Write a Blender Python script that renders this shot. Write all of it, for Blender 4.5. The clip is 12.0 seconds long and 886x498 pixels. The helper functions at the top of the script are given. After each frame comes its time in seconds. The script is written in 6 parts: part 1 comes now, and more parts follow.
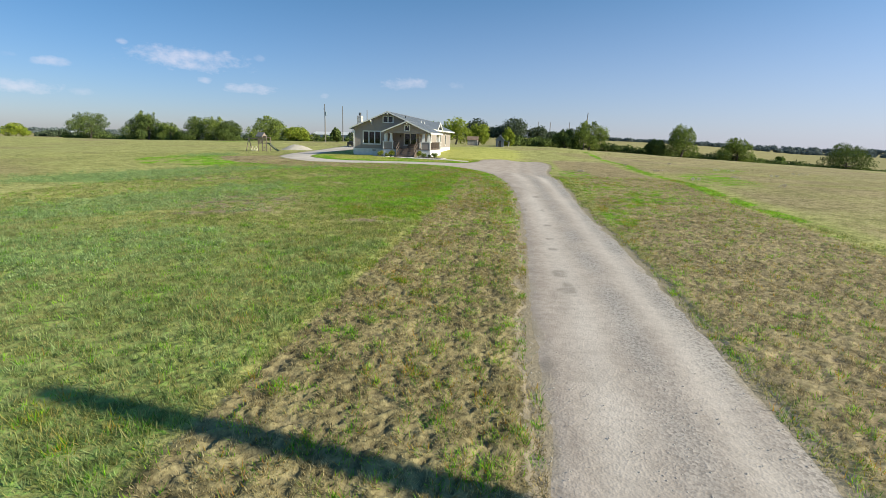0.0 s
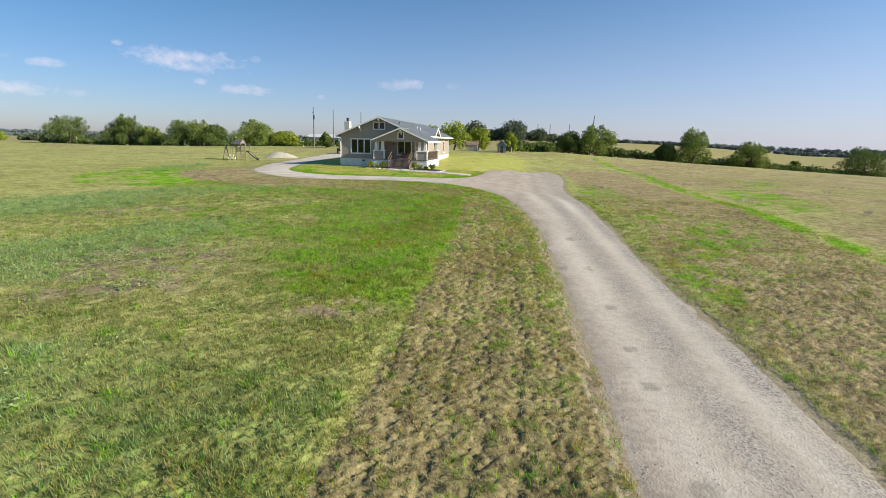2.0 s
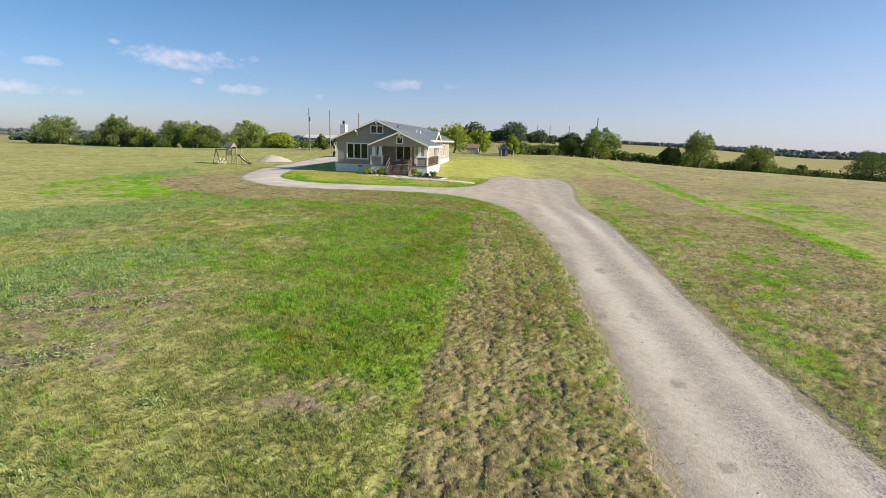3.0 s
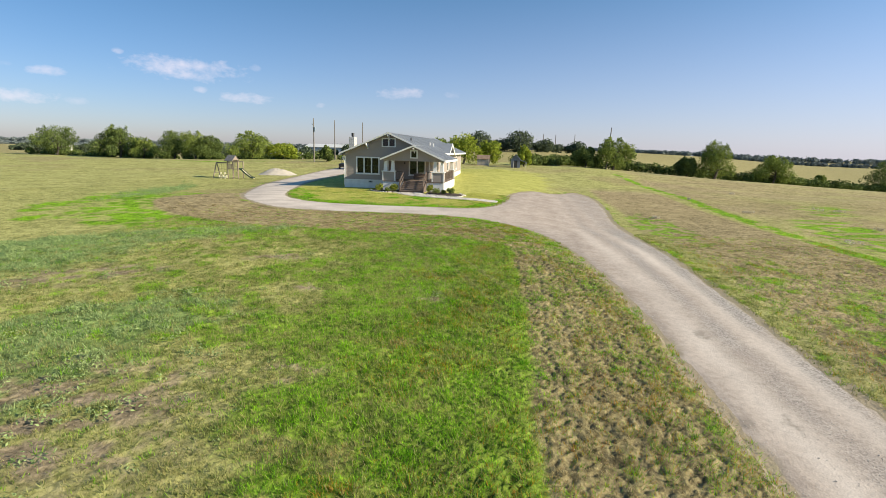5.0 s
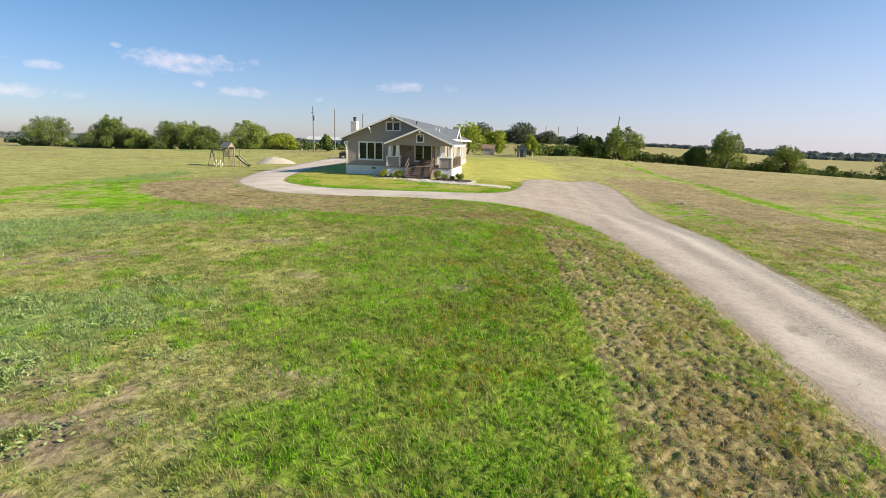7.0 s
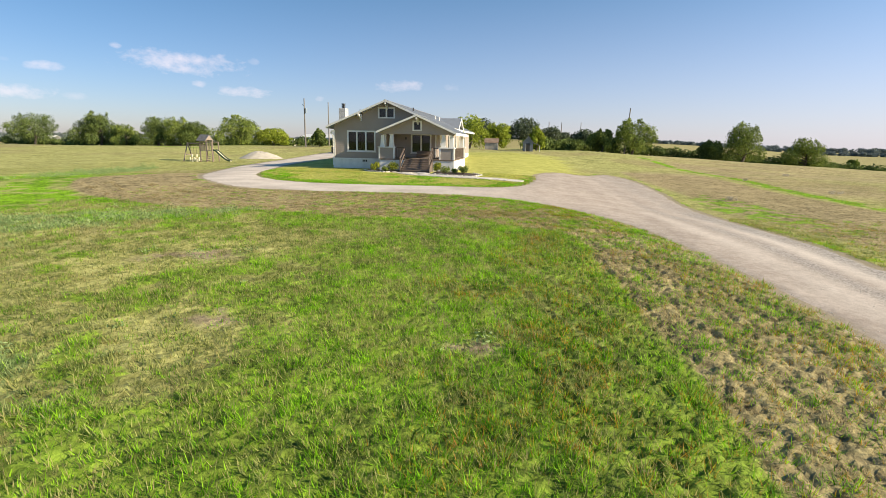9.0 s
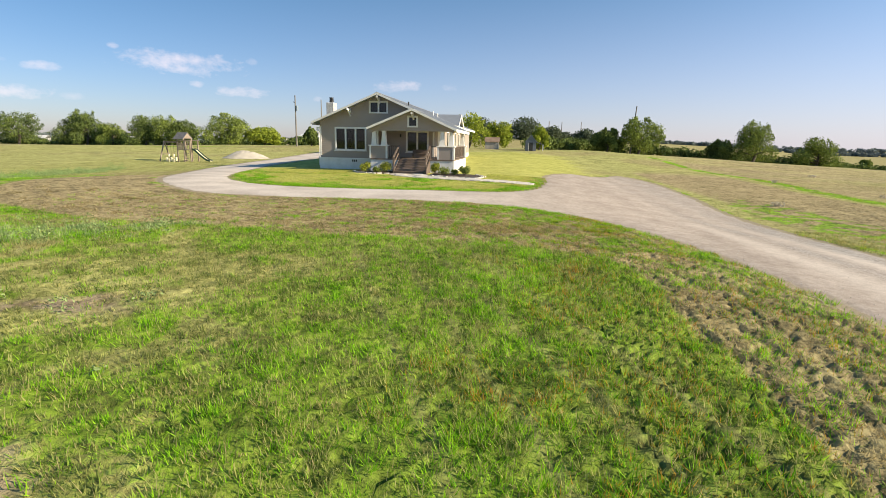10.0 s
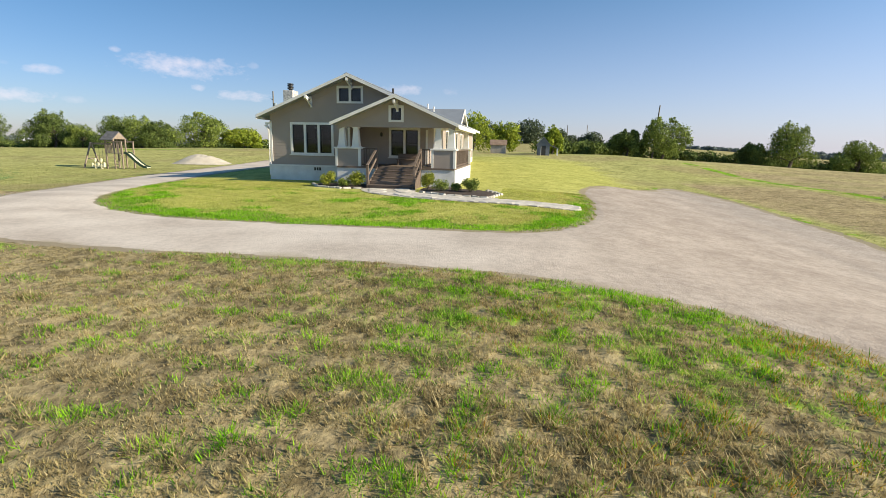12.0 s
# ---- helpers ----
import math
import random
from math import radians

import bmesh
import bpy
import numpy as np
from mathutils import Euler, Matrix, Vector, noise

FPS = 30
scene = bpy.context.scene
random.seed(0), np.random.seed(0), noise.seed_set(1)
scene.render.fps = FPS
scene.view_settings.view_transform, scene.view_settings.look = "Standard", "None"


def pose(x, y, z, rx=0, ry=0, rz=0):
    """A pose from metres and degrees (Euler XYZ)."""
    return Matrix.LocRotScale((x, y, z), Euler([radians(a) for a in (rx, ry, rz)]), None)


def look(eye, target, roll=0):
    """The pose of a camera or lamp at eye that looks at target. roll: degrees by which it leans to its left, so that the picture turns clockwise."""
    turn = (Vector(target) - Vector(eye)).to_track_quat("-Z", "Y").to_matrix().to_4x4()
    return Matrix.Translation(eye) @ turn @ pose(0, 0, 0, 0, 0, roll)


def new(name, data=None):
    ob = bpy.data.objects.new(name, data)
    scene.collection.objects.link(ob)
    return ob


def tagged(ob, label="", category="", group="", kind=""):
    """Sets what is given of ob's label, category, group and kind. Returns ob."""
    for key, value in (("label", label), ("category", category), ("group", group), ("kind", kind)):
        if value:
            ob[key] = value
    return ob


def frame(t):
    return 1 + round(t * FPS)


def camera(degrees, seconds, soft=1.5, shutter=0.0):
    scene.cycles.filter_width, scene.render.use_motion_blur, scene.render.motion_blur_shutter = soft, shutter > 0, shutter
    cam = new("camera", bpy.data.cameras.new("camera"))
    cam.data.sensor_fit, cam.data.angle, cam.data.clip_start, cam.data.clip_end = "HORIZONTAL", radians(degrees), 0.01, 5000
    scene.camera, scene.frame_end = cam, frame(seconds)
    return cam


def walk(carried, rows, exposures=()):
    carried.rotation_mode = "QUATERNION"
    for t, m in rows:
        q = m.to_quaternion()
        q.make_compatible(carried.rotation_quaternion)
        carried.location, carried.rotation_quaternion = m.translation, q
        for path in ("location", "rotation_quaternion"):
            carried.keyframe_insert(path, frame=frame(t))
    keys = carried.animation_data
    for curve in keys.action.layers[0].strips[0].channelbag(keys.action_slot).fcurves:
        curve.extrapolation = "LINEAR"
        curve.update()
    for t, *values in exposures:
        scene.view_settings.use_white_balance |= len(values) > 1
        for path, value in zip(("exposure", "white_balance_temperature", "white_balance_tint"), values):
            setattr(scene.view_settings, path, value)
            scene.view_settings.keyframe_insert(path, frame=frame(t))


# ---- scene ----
cam = camera(81.8, 12.0, 0.75)
PATH = [
    (0, (0.406, -0.586, 1.996), (0.111, 1.348, 1.579), 1.5),
    (0.5, (0.052, 1.516, 2.262), (-0.259, 3.449, 1.85), 1.5),
    (1, (-0.306, 3.476, 2.46), (-0.607, 5.41, 2.05), 1.5),
    (1.5, (-0.688, 5.375, 2.656), (-0.981, 7.309, 2.243), 1.4),
    (2, (-1.057, 7.191, 2.853), (-1.34, 9.127, 2.44), 1.4),
    (2.5, (-1.451, 8.932, 3.054), (-1.73, 10.87, 2.643), 1.5),
    (3, (-1.935, 10.443, 3.324), (-2.209, 12.381, 2.912), 1.6),
    (3.5, (-2.518, 11.755, 3.724), (-2.792, 13.693, 3.313), 1.5),
    (3.7, (-2.769, 12.203, 3.774), (-3.041, 14.145, 3.382), 1.4),
    (5.3, (-4.305, 14.603, 3.856), (-4.586, 16.546, 3.473), 1.5),
    (5.5, (-4.439, 14.796, 3.838), (-4.719, 16.738, 3.445), 1.5),
    (6, (-4.737, 15.186, 3.554), (-5.012, 17.127, 3.157), 1.4),
    (6.5, (-4.979, 15.815, 3.226), (-5.255, 17.755, 2.824), 1.4),
    (8.3, (-5.657, 20.31, 2.252), (-5.941, 22.248, 1.847), 1.5),
    (8.5, (-5.738, 20.955, 2.203), (-6.028, 22.893, 1.798), 1.3),
    (9, (-6.068, 22.604, 2.126), (-6.349, 24.541, 1.717), 1.1),
    (9.5, (-6.397, 24.55, 2.058), (-6.673, 26.489, 1.649), 1.1),
    (10, (-6.737, 26.887, 1.952), (-7.011, 28.825, 1.544), 1.1),
    (10.5, (-7.079, 29.552, 1.851), (-7.348, 31.492, 1.445), 1.2),
    (11, (-7.446, 32.239, 1.828), (-7.713, 34.18, 1.424), 1.2),
    (11.5, (-7.775, 34.906, 1.811), (-8.047, 36.847, 1.41), 1.2),
    (12, (-8.08, 37.565, 1.83), (-8.357, 39.507, 1.436), 1.2),
]
walk(cam, [(t, look(eye, target, roll)) for t, eye, target, roll in PATH], [(0.0, 0.5, 6250, 5), (3.0, 0.60, 6500, 8), (6.0, 0.68, 6700, 9), (8.5, 0.77, 6950, 10), (11.0, 0.77, 7000, 10), (12.0, 0.68, 6700, 8)])

# ---- light ----
SUN_EL, SUN_AZ = radians(25), radians(98)      # azimuth clockwise from +y
world = bpy.data.worlds.new("sky")
scene.world = world
world.use_nodes = True
wt = world.node_tree
wt.nodes.clear()
sky = wt.nodes.new("ShaderNodeTexSky")
sky.sky_type, sky.sun_disc = 'NISHITA', False
sky.sun_elevation, sky.sun_rotation = SUN_EL, SUN_AZ
sky.altitude, sky.air_density, sky.dust_density, sky.ozone_density = 150, 1.0, 0.5, 3.0
wbg = wt.nodes.new("ShaderNodeBackground")
wbg.inputs["Strength"].default_value = 0.085
wout = wt.nodes.new("ShaderNodeOutputWorld")
wt.links.new(wbg.outputs[0], wout.inputs[0])

# small fair-weather clouds low over the horizon: (azimuth, elevation, half width, half height) in degrees, density
CLOUDS = [(-34.3, 6.9, 6.4, 1.25, 1.0), (-28.8, 4.6, 3.0, 0.65, 0.9), (-33.0, 5.1, 0.8, 0.4, 0.7),
          (-45.1, 5.7, 1.7, 0.5, 0.8), (-47.4, 3.6, 3.0, 0.7, 0.9), (-39.7, 8.0, 0.55, 0.35, 0.7),
          (-27.9, 7.5, 0.7, 0.45, 0.4), (-13.0, 5.7, 3.4, 0.75, 0.8), (-7.6, 5.7, 1.0, 0.6, 0.45),
          (-21.6, 4.2, 0.6, 0.35, 0.5), (-43.2, 3.4, 1.2, 0.4, 0.35), (-48.5, 6.0, 1.2, 0.3, 0.3)]


def wmath(op, a, b=None, clamp=False):
    n = wt.nodes.new("ShaderNodeMath")
    n.operation, n.use_clamp = op, clamp
    for i, v in enumerate((a, b)):
        if v is None:
            continue
        if hasattr(v, "links"):
            wt.links.new(v, n.inputs[i])
        else:
            n.inputs[i].default_value = v
    return n.outputs[0]


tc = wt.nodes.new("ShaderNodeTexCoord")
sep = wt.nodes.new("ShaderNodeSeparateXYZ")
wt.links.new(tc.outputs["Generated"], sep.inputs[0])
az = wmath('MULTIPLY', wmath('ARCTAN2', sep.outputs[0], sep.outputs[1]), 57.2958)
el = wmath('MULTIPLY', wmath('ARCSINE', sep.outputs[2]), 57.2958)
wn = wt.nodes.new("ShaderNodeTexNoise")
wn.inputs["Scale"].default_value, wn.inputs["Detail"].default_value, wn.inputs["Roughness"].default_value = 34.0, 6.0, 0.62
wmap = wt.nodes.new("ShaderNodeMapping")
wmap.inputs["Scale"].default_value = (1, 1, 1.8)
wt.links.new(tc.outputs["Generated"], wmap.inputs[0])
wt.links.new(wmap.outputs[0], wn.inputs["Vector"])
puff = wmath('SUBTRACT', wn.outputs[0], 0.5)
cover = None
for ca, ce, cw, ch, cd in CLOUDS:
    dx = wmath('DIVIDE', wmath('SUBTRACT', az, ca), cw)
    dy = wmath('DIVIDE', wmath('SUBTRACT', el, ce), ch)
    r2 = wmath('ADD', wmath('MULTIPLY', dx, dx), wmath('MULTIPLY', dy, dy))
    body = wmath('ADD', wmath('SUBTRACT', 0.75, r2), wmath('MULTIPLY', puff, 3.2))
    m = wmath('MULTIPLY', wmath('MULTIPLY', body, 0.7, True), cd)
    cover = m if cover is None else wmath('MAXIMUM', cover, m)
mixc = wt.nodes.new("ShaderNodeMix")
mixc.data_type = 'RGBA'
wt.links.new(wmath('MULTIPLY', cover, 0.6), mixc.inputs["Factor"])
low = wmath('SUBTRACT', 1.0, wmath('MULTIPLY', el, 1 / 22.0, True), True)
hue = wt.nodes.new("ShaderNodeMix")
hue.data_type = 'RGBA'
wt.links.new(low, hue.inputs["Factor"])
hue.inputs["A"].default_value, hue.inputs["B"].default_value = (0.49, 0.90, 1.03, 1), (0.89, 0.885, 1.19, 1)
tint = wt.nodes.new("ShaderNodeMix")
tint.data_type, tint.blend_type = 'RGBA', 'MULTIPLY'
tint.inputs["Factor"].default_value = 1.0
wt.links.new(sky.outputs[0], tint.inputs["A"])
wt.links.new(hue.outputs["Result"], tint.inputs["B"])
# pale haze that thickens towards the horizon and towards the sun's side
toward = wmath('ADD', wmath('MULTIPLY', sep.outputs[0], math.sin(SUN_AZ)), wmath('MULTIPLY', sep.outputs[1], math.cos(SUN_AZ)))
gain = wt.nodes.new("ShaderNodeMix")
gain.data_type, gain.blend_type = 'RGBA', 'MULTIPLY'
gain.inputs["Factor"].default_value = 1.0
wt.links.new(tint.outputs["Result"], gain.inputs["A"])
wt.links.new(wmath('ADD', wmath('MULTIPLY', toward, 0.24), 0.98), gain.inputs["B"])
haze = wt.nodes.new("ShaderNodeMix")
haze.data_type = 'RGBA'
wt.links.new(wmath('MULTIPLY', wmath('POWER', low, 1.6), wmath('ADD', wmath('MULTIPLY', toward, 0.55), 0.42), True), haze.inputs["Factor"])
wt.links.new(gain.outputs["Result"], haze.inputs["A"])
haze.inputs["B"].default_value = (5.2, 5.2, 6.3, 1)
wt.links.new(haze.outputs["Result"], mixc.inputs["A"])
mixc.inputs["B"].default_value = (8.0, 7.2, 7.8, 1)
wt.links.new(mixc.outputs["Result"], wbg.inputs["Color"])

sun = new("sun", bpy.data.lights.new("sun", 'SUN'))
sun.data.energy, sun.data.angle, sun.data.color = 5.0, radians(0.6), (1.0, 0.88, 0.68)
to_sun = Vector((math.cos(SUN_EL) * math.sin(SUN_AZ), math.cos(SUN_EL) * math.cos(SUN_AZ), math.sin(SUN_EL)))
sun.rotation_mode = 'QUATERNION'
sun.rotation_quaternion = to_sun.to_track_quat('Z', 'Y')
sun.location = to_sun * 100 + Vector((0, 40, 0))

# ---- lie of the land ----
PROFILE_Y = np.array([-400, -60, 0, 10, 20, 30, 40, 52, 62, 72, 90, 113, 140, 400, 5000], float)
PROFILE_Z = np.array([-2.5, -1.9, -1.6, -1.4, -1.05, -0.8, -0.45, -0.2, -0.15, -0.05, 0.25, 1.05, 0.9, 0.5, -4], float)


def ss(a, b, v):
    t = np.clip((np.asarray(v, float) - a) / (b - a), 0, 1)
    return t * t * (3 - 2 * t)


def H(x, y):
    """Height of the ground."""
    x, y = np.asarray(x, float), np.asarray(y, float)
    z = sum(np.interp(y + d, PROFILE_Y, PROFILE_Z) for d in (-4, -2, 0, 2, 4)) / 5
    z = z - 0.75 * ss(-9, 3, x) * ss(38, 52, y) * (1 - ss(85, 112, y))
    z = z - 0.28 * ss(-5, 3, x) * (1 - ss(38, 52, y))
    z = z - 0.4 * ss(22, 36, -x) * ss(45, 62, y) * (1 - ss(80, 110, y))
    z = z - 0.066 * np.clip(x - 6, 0, 115) * ss(62, 140, y) * (1 - ss(190, 420, y) * (1 - 0.6 * ss(0.3, 0.55, x / np.maximum(np.abs(y), 1))))
    z = z - 1.5 * ss(38, 98, -x) * ss(84, 136, y)
    side = x / np.maximum(np.abs(y), 1)
    mid = ss(-0.5, -0.15, side) * (1 - ss(0.12, 0.5, side))
    z = z + mid * (3.3 * ss(150, 262, y) + 2.2 * ss(262, 650, y)) - 2.0 * (1 - ss(-0.55, -0.2, side)) * ss(160, 300, y)
    z = z + 0.06 * np.sin(x * 0.31 + 1) * np.sin(y * 0.23) * (1 - ss(-30, -20, -np.abs(x + 16)) * ss(54, 60, y) * (1 - ss(92, 98, y)))
    return z


def hz(x, y):
    return float(H(x, y))


# outline of the gravel drive
DRIVE = [(0.9, -40), (0.9, -10), (0.8, 4.3), (0.6, 9), (0.45, 18), (0.1, 26), (-0.3, 31), (-0.9, 35), (-1.75, 38.8), (-2.9, 42.2), (-4.8, 44.7),
         (-7.5, 45.8), (-12, 46.4), (-17, 46.7), (-20.5, 47.4), (-23.3, 49.3), (-26.0, 52.5), (-28.9, 59.1), (-32.1, 68.6), (-34.2, 82), (-34.6, 94), (-31, 108),
         (-25, 108), (-28.8, 94), (-28.8, 82), (-27.6, 70), (-25.4, 61), (-23.0, 54.4), (-20.6, 51.8), (-18, 50.8), (-15, 50.4), (-11, 50.1), (-8.0, 50.2),
         (-6.2, 52.8), (-5.2, 58), (-4.6, 66), (-2.6, 71.6), (-0.6, 71.2), (0.6, 72.6), (2.4, 75.0), (3.6, 69), (3.4, 60), (2.9, 54), (2.8, 46), (3.1, 38),
         (3.4, 30), (3.6, 24), (4.0, 18), (4.2, 12), (4.25, 5), (4.3, -10), (4.4, -40)]


def smooth_loop(pts, n=6):
    p = np.array(pts, float)
    out = []
    for i in range(len(p)):
        a, b, c, d = p[i - 1], p[i], p[(i + 1) % len(p)], p[(i + 2) % len(p)]
        for t in np.arange(n) / n:
            out.append(0.5 * (2 * b + (c - a) * t + (2 * a - 5 * b + 4 * c - d) * t * t + (3 * b - a - 3 * c + d) * t ** 3))
    return np.array(out)


DRIVE_LOOP = smooth_loop(DRIVE)


def inside_by(loop, x, y):
    """Signed distance to a closed outline, positive inside."""
    x, y = np.asarray(x, float), np.asarray(y, float)
    best, odd = np.full(x.shape, 1e9), np.zeros(x.shape, bool)
    for (ax, ay), (bx, by) in zip(loop, np.roll(loop, -1, 0)):
        ex, ey = bx - ax, by - ay
        t = np.clip(((x - ax) * ex + (y - ay) * ey) / (ex * ex + ey * ey + 1e-12), 0, 1)
        best = np.minimum(best, (x - ax - t * ex) ** 2 + (y - ay - t * ey) ** 2)
        if ay != by:
            odd ^= ((ay > y) != (by > y)) & (x < (bx - ax) * (y - ay) / (by - ay) + ax)
    return np.where(odd, 1, -1) * np.sqrt(best)


# ---- materials ----
def material(name):
    m = bpy.data.materials.new(name)
    m.use_nodes = True
    return m, m.node_tree.nodes, m.node_tree.links, m.node_tree.nodes["Principled BSDF"]


def ramp(nodes, stops):
    r = nodes.new("ShaderNodeValToRGB")
    while len(r.color_ramp.elements) < len(stops):
        r.color_ramp.elements.new(0.5)
    for e, (p, c) in zip(r.color_ramp.elements, stops):
        e.position, e.color = p, (*c, 1) if len(c) == 3 else c
    return r


def surface(name, dark, light, rough=0.7, scale=3.0, fine=40.0, bump=0.15, metal=0.0, vary=0.0, stretch=(1, 1, 1)):
    """A painted or natural surface: stains at one scale, grain at another, and a fine relief."""
    m, n, l, b = material(name)
    g = n.new("ShaderNodeTexCoord")
    mp = n.new("ShaderNodeMapping")
    mp.inputs["Scale"].default_value = stretch
    l.new(g.outputs["Object"], mp.inputs[0])
    a, f = n.new("ShaderNodeTexNoise"), n.new("ShaderNodeTexNoise")
    for t, s, d in ((a, scale, 5), (f, fine, 3)):
        t.inputs["Scale"].default_value, t.inputs["Detail"].default_value = s, d
        l.new(mp.outputs[0], t.inputs["Vector"])
    mx = n.new("ShaderNodeMath")
    mx.operation = 'MULTIPLY_ADD'
    l.new(f.outputs[0], mx.inputs[0])
    mx.inputs[1].default_value = 0.45
    sub = n.new("ShaderNodeMath")
    sub.operation = 'ADD'
    l.new(a.outputs[0], sub.inputs[0])
    sub.inputs[1].default_value = -0.22
    l.new(sub.outputs[0], mx.inputs[2])
    r = ramp(n, [(0.25, dark), (0.75, light)])
    l.new(mx.outputs[0], r.inputs[0])
    col = r.outputs[0]
    if vary:
        oi = n.new("ShaderNodeObjectInfo")
        hs = n.new("ShaderNodeHueSaturation")
        ma = n.new("ShaderNodeMapRange")
        ma.inputs[3].default_value, ma.inputs[4].default_value = 1 - vary, 1 + vary
        l.new(oi.outputs["Random"], ma.inputs[0])
        l.new(ma.outputs[0], hs.inputs["Value"])
        l.new(col, hs.inputs["Color"])
        col = hs.outputs[0]
    l.new(col, b.inputs["Base Color"])
    b.inputs["Roughness"].default_value, b.inputs["Metallic"].default_value = rough, metal
    if bump:
        bp = n.new("ShaderNodeBump")
        bp.inputs["Strength"].default_value, bp.inputs["Distance"].default_value = bump, 0.01
        l.new(mx.outputs[0], bp.inputs["Height"])
        l.new(bp.outputs[0], b.inputs["Normal"])
    return m


M_SIDING = surface("taupe_siding", (0.3, 0.252, 0.222), (0.365, 0.31, 0.276), 0.75, 0.6, 30, 0.1)
M_TRIM = surface("white_trim", (0.68, 0.66, 0.62), (0.82, 0.8, 0.77), 0.55, 1.5, 30, 0.05)
M_BLOCK = surface("white_block", (0.6, 0.59, 0.57), (0.78, 0.77, 0.75), 0.85, 2.0, 60, 0.35)
M_ROOF = surface("galvanised_roof", (0.40, 0.41, 0.42), (0.52, 0.53, 0.54), 0.42, 0.7, 14, 0.04, 0.55)
M_WOOD = surface("weathered_deck_wood", (0.1, 0.073, 0.057), (0.2, 0.15, 0.12), 0.85, 2.5, 45, 0.3, stretch=(0.3, 3, 3), vary=0.15)
M_DARK = surface("black_metal", (0.015, 0.015, 0.016), (0.035, 0.035, 0.035), 0.5, 4, 50, 0.05)
M_CHIM = surface("pale_stone", (0.26, 0.25, 0.24), (0.78, 0.75, 0.71), 0.85, 9, 30, 0.6)
M_STONE = surface("pale_limestone", (0.42, 0.38, 0.33), (0.66, 0.61, 0.54), 0.9, 5, 40, 0.5, vary=0.12)
M_MULCH = surface("dark_mulch", (0.03, 0.022, 0.018), (0.085, 0.06, 0.045), 0.95, 9, 70, 0.8)
M_POLE = surface("grey_utility_pole", (0.13, 0.115, 0.105), (0.23, 0.21, 0.19), 0.9, 2, 20, 0.3, stretch=(4, 4, 0.5))
M_PLAY = surface("weathered_play_timber", (0.2, 0.155, 0.12), (0.36, 0.29, 0.23), 0.85, 3, 40, 0.3, stretch=(1, 1, 0.4), vary=0.12)
M_SHINGLE = surface("grey_shingles", (0.07, 0.072, 0.08), (0.14, 0.14, 0.15), 0.9, 4, 30, 0.4)
M_CREAM = surface("cream_plastic", (0.72, 0.66, 0.45), (0.82, 0.76, 0.55), 0.4, 2, 30, 0.03)
M_GREENP = surface("dark_green_plastic", (0.02, 0.05, 0.03), (0.04, 0.08, 0.05), 0.4, 2, 30, 0.03)
M_SHEDG = surface("blue_grey_shed_paint", (0.1, 0.12, 0.15), (0.17, 0.19, 0.23), 0.7, 1.5, 30, 0.15)
M_SHEDW = surface("weathered_shed_boards", (0.3, 0.27, 0.23), (0.46, 0.42, 0.37), 0.85, 2, 30, 0.2)
M_RUST = surface("rusty_sheet_roof", (0.2, 0.13, 0.09), (0.33, 0.24, 0.18), 0.75, 2, 20, 0.2, 0.2)
M_BARN = surface("pale_sheet_metal", (0.62, 0.62, 0.6), (0.8, 0.79, 0.77), 0.5, 0.3, 5, 0.05, 0.1)
M_BARNB = surface("grey_blue_sheet", (0.2, 0.26, 0.33), (0.3, 0.36, 0.43), 0.5, 0.3, 5, 0.05, 0.1)
M_BARK = surface("grey_brown_bark", (0.05, 0.042, 0.035), (0.13, 0.11, 0.09), 0.95, 5, 30, 0.6, stretch=(2, 2, 0.5))
M_INSIDE = surface("plain_room_plaster", (0.4, 0.38, 0.35), (0.48, 0.46, 0.43), 0.9, 1, 20, 0.05)

M_GLASS, gn, gl, gb = material("window_glass")
gn.remove(gb)
gt, gg, gm, gf = gn.new("ShaderNodeBsdfTransparent"), gn.new("ShaderNodeBsdfGlossy"), gn.new("ShaderNodeMixShader"), gn.new("ShaderNodeFresnel")
gt.inputs[0].default_value, gg.inputs["Roughness"].default_value = (0.5, 0.52, 0.54, 1), 0.04
gf.inputs[0].default_value = 1.5
gl.new(gf.outputs[0], gm.inputs[0]); gl.new(gt.outputs[0], gm.inputs[1]); gl.new(gg.outputs[0], gm.inputs[2])
gl.new(gm.outputs[0], gn["Material Output"].inputs[0])

# ---- what grows where ----
STRIP_LOOP = smooth_loop([(-3.4, -40), (-3.4, 8), (-3.5, 20), (-3.6, 28), (-4.1, 34), (-4.7, 38.3), (-8, 39.2), (-12, 39.5), (-18.4, 40.2), (-23.4, 41.7),
                          (-28, 45), (-30.5, 49.5), (-29, 55), (-25, 54), (-20, 49), (-8, 48), (-3, 45), (1, 35), (2, 20), (2, -40)], 4)
LAWN_LOOP = smooth_loop([(-27.2, 68), (-25.4, 60.5), (-22.6, 54), (-18, 50.6), (-11, 50.1), (-7.5, 50.5), (-5.5, 55), (-4.5, 66), (-2, 76), (-3, 98), (-14, 102), (-26, 98), (-27, 80)], 4)


def wob(x, y, s, o=0.0):
    """A cheap smooth unevenness, about -1 to 1."""
    return (np.sin(x * s + 1.7 * np.sin(y * s * 0.7 + o)) * np.cos(y * s * 1.1 + 1.3 * np.sin(x * s * 0.6 + 2 * o)) +
            0.5 * np.sin(x * s * 2.3 + y * s * 1.9 + o)) / 1.5


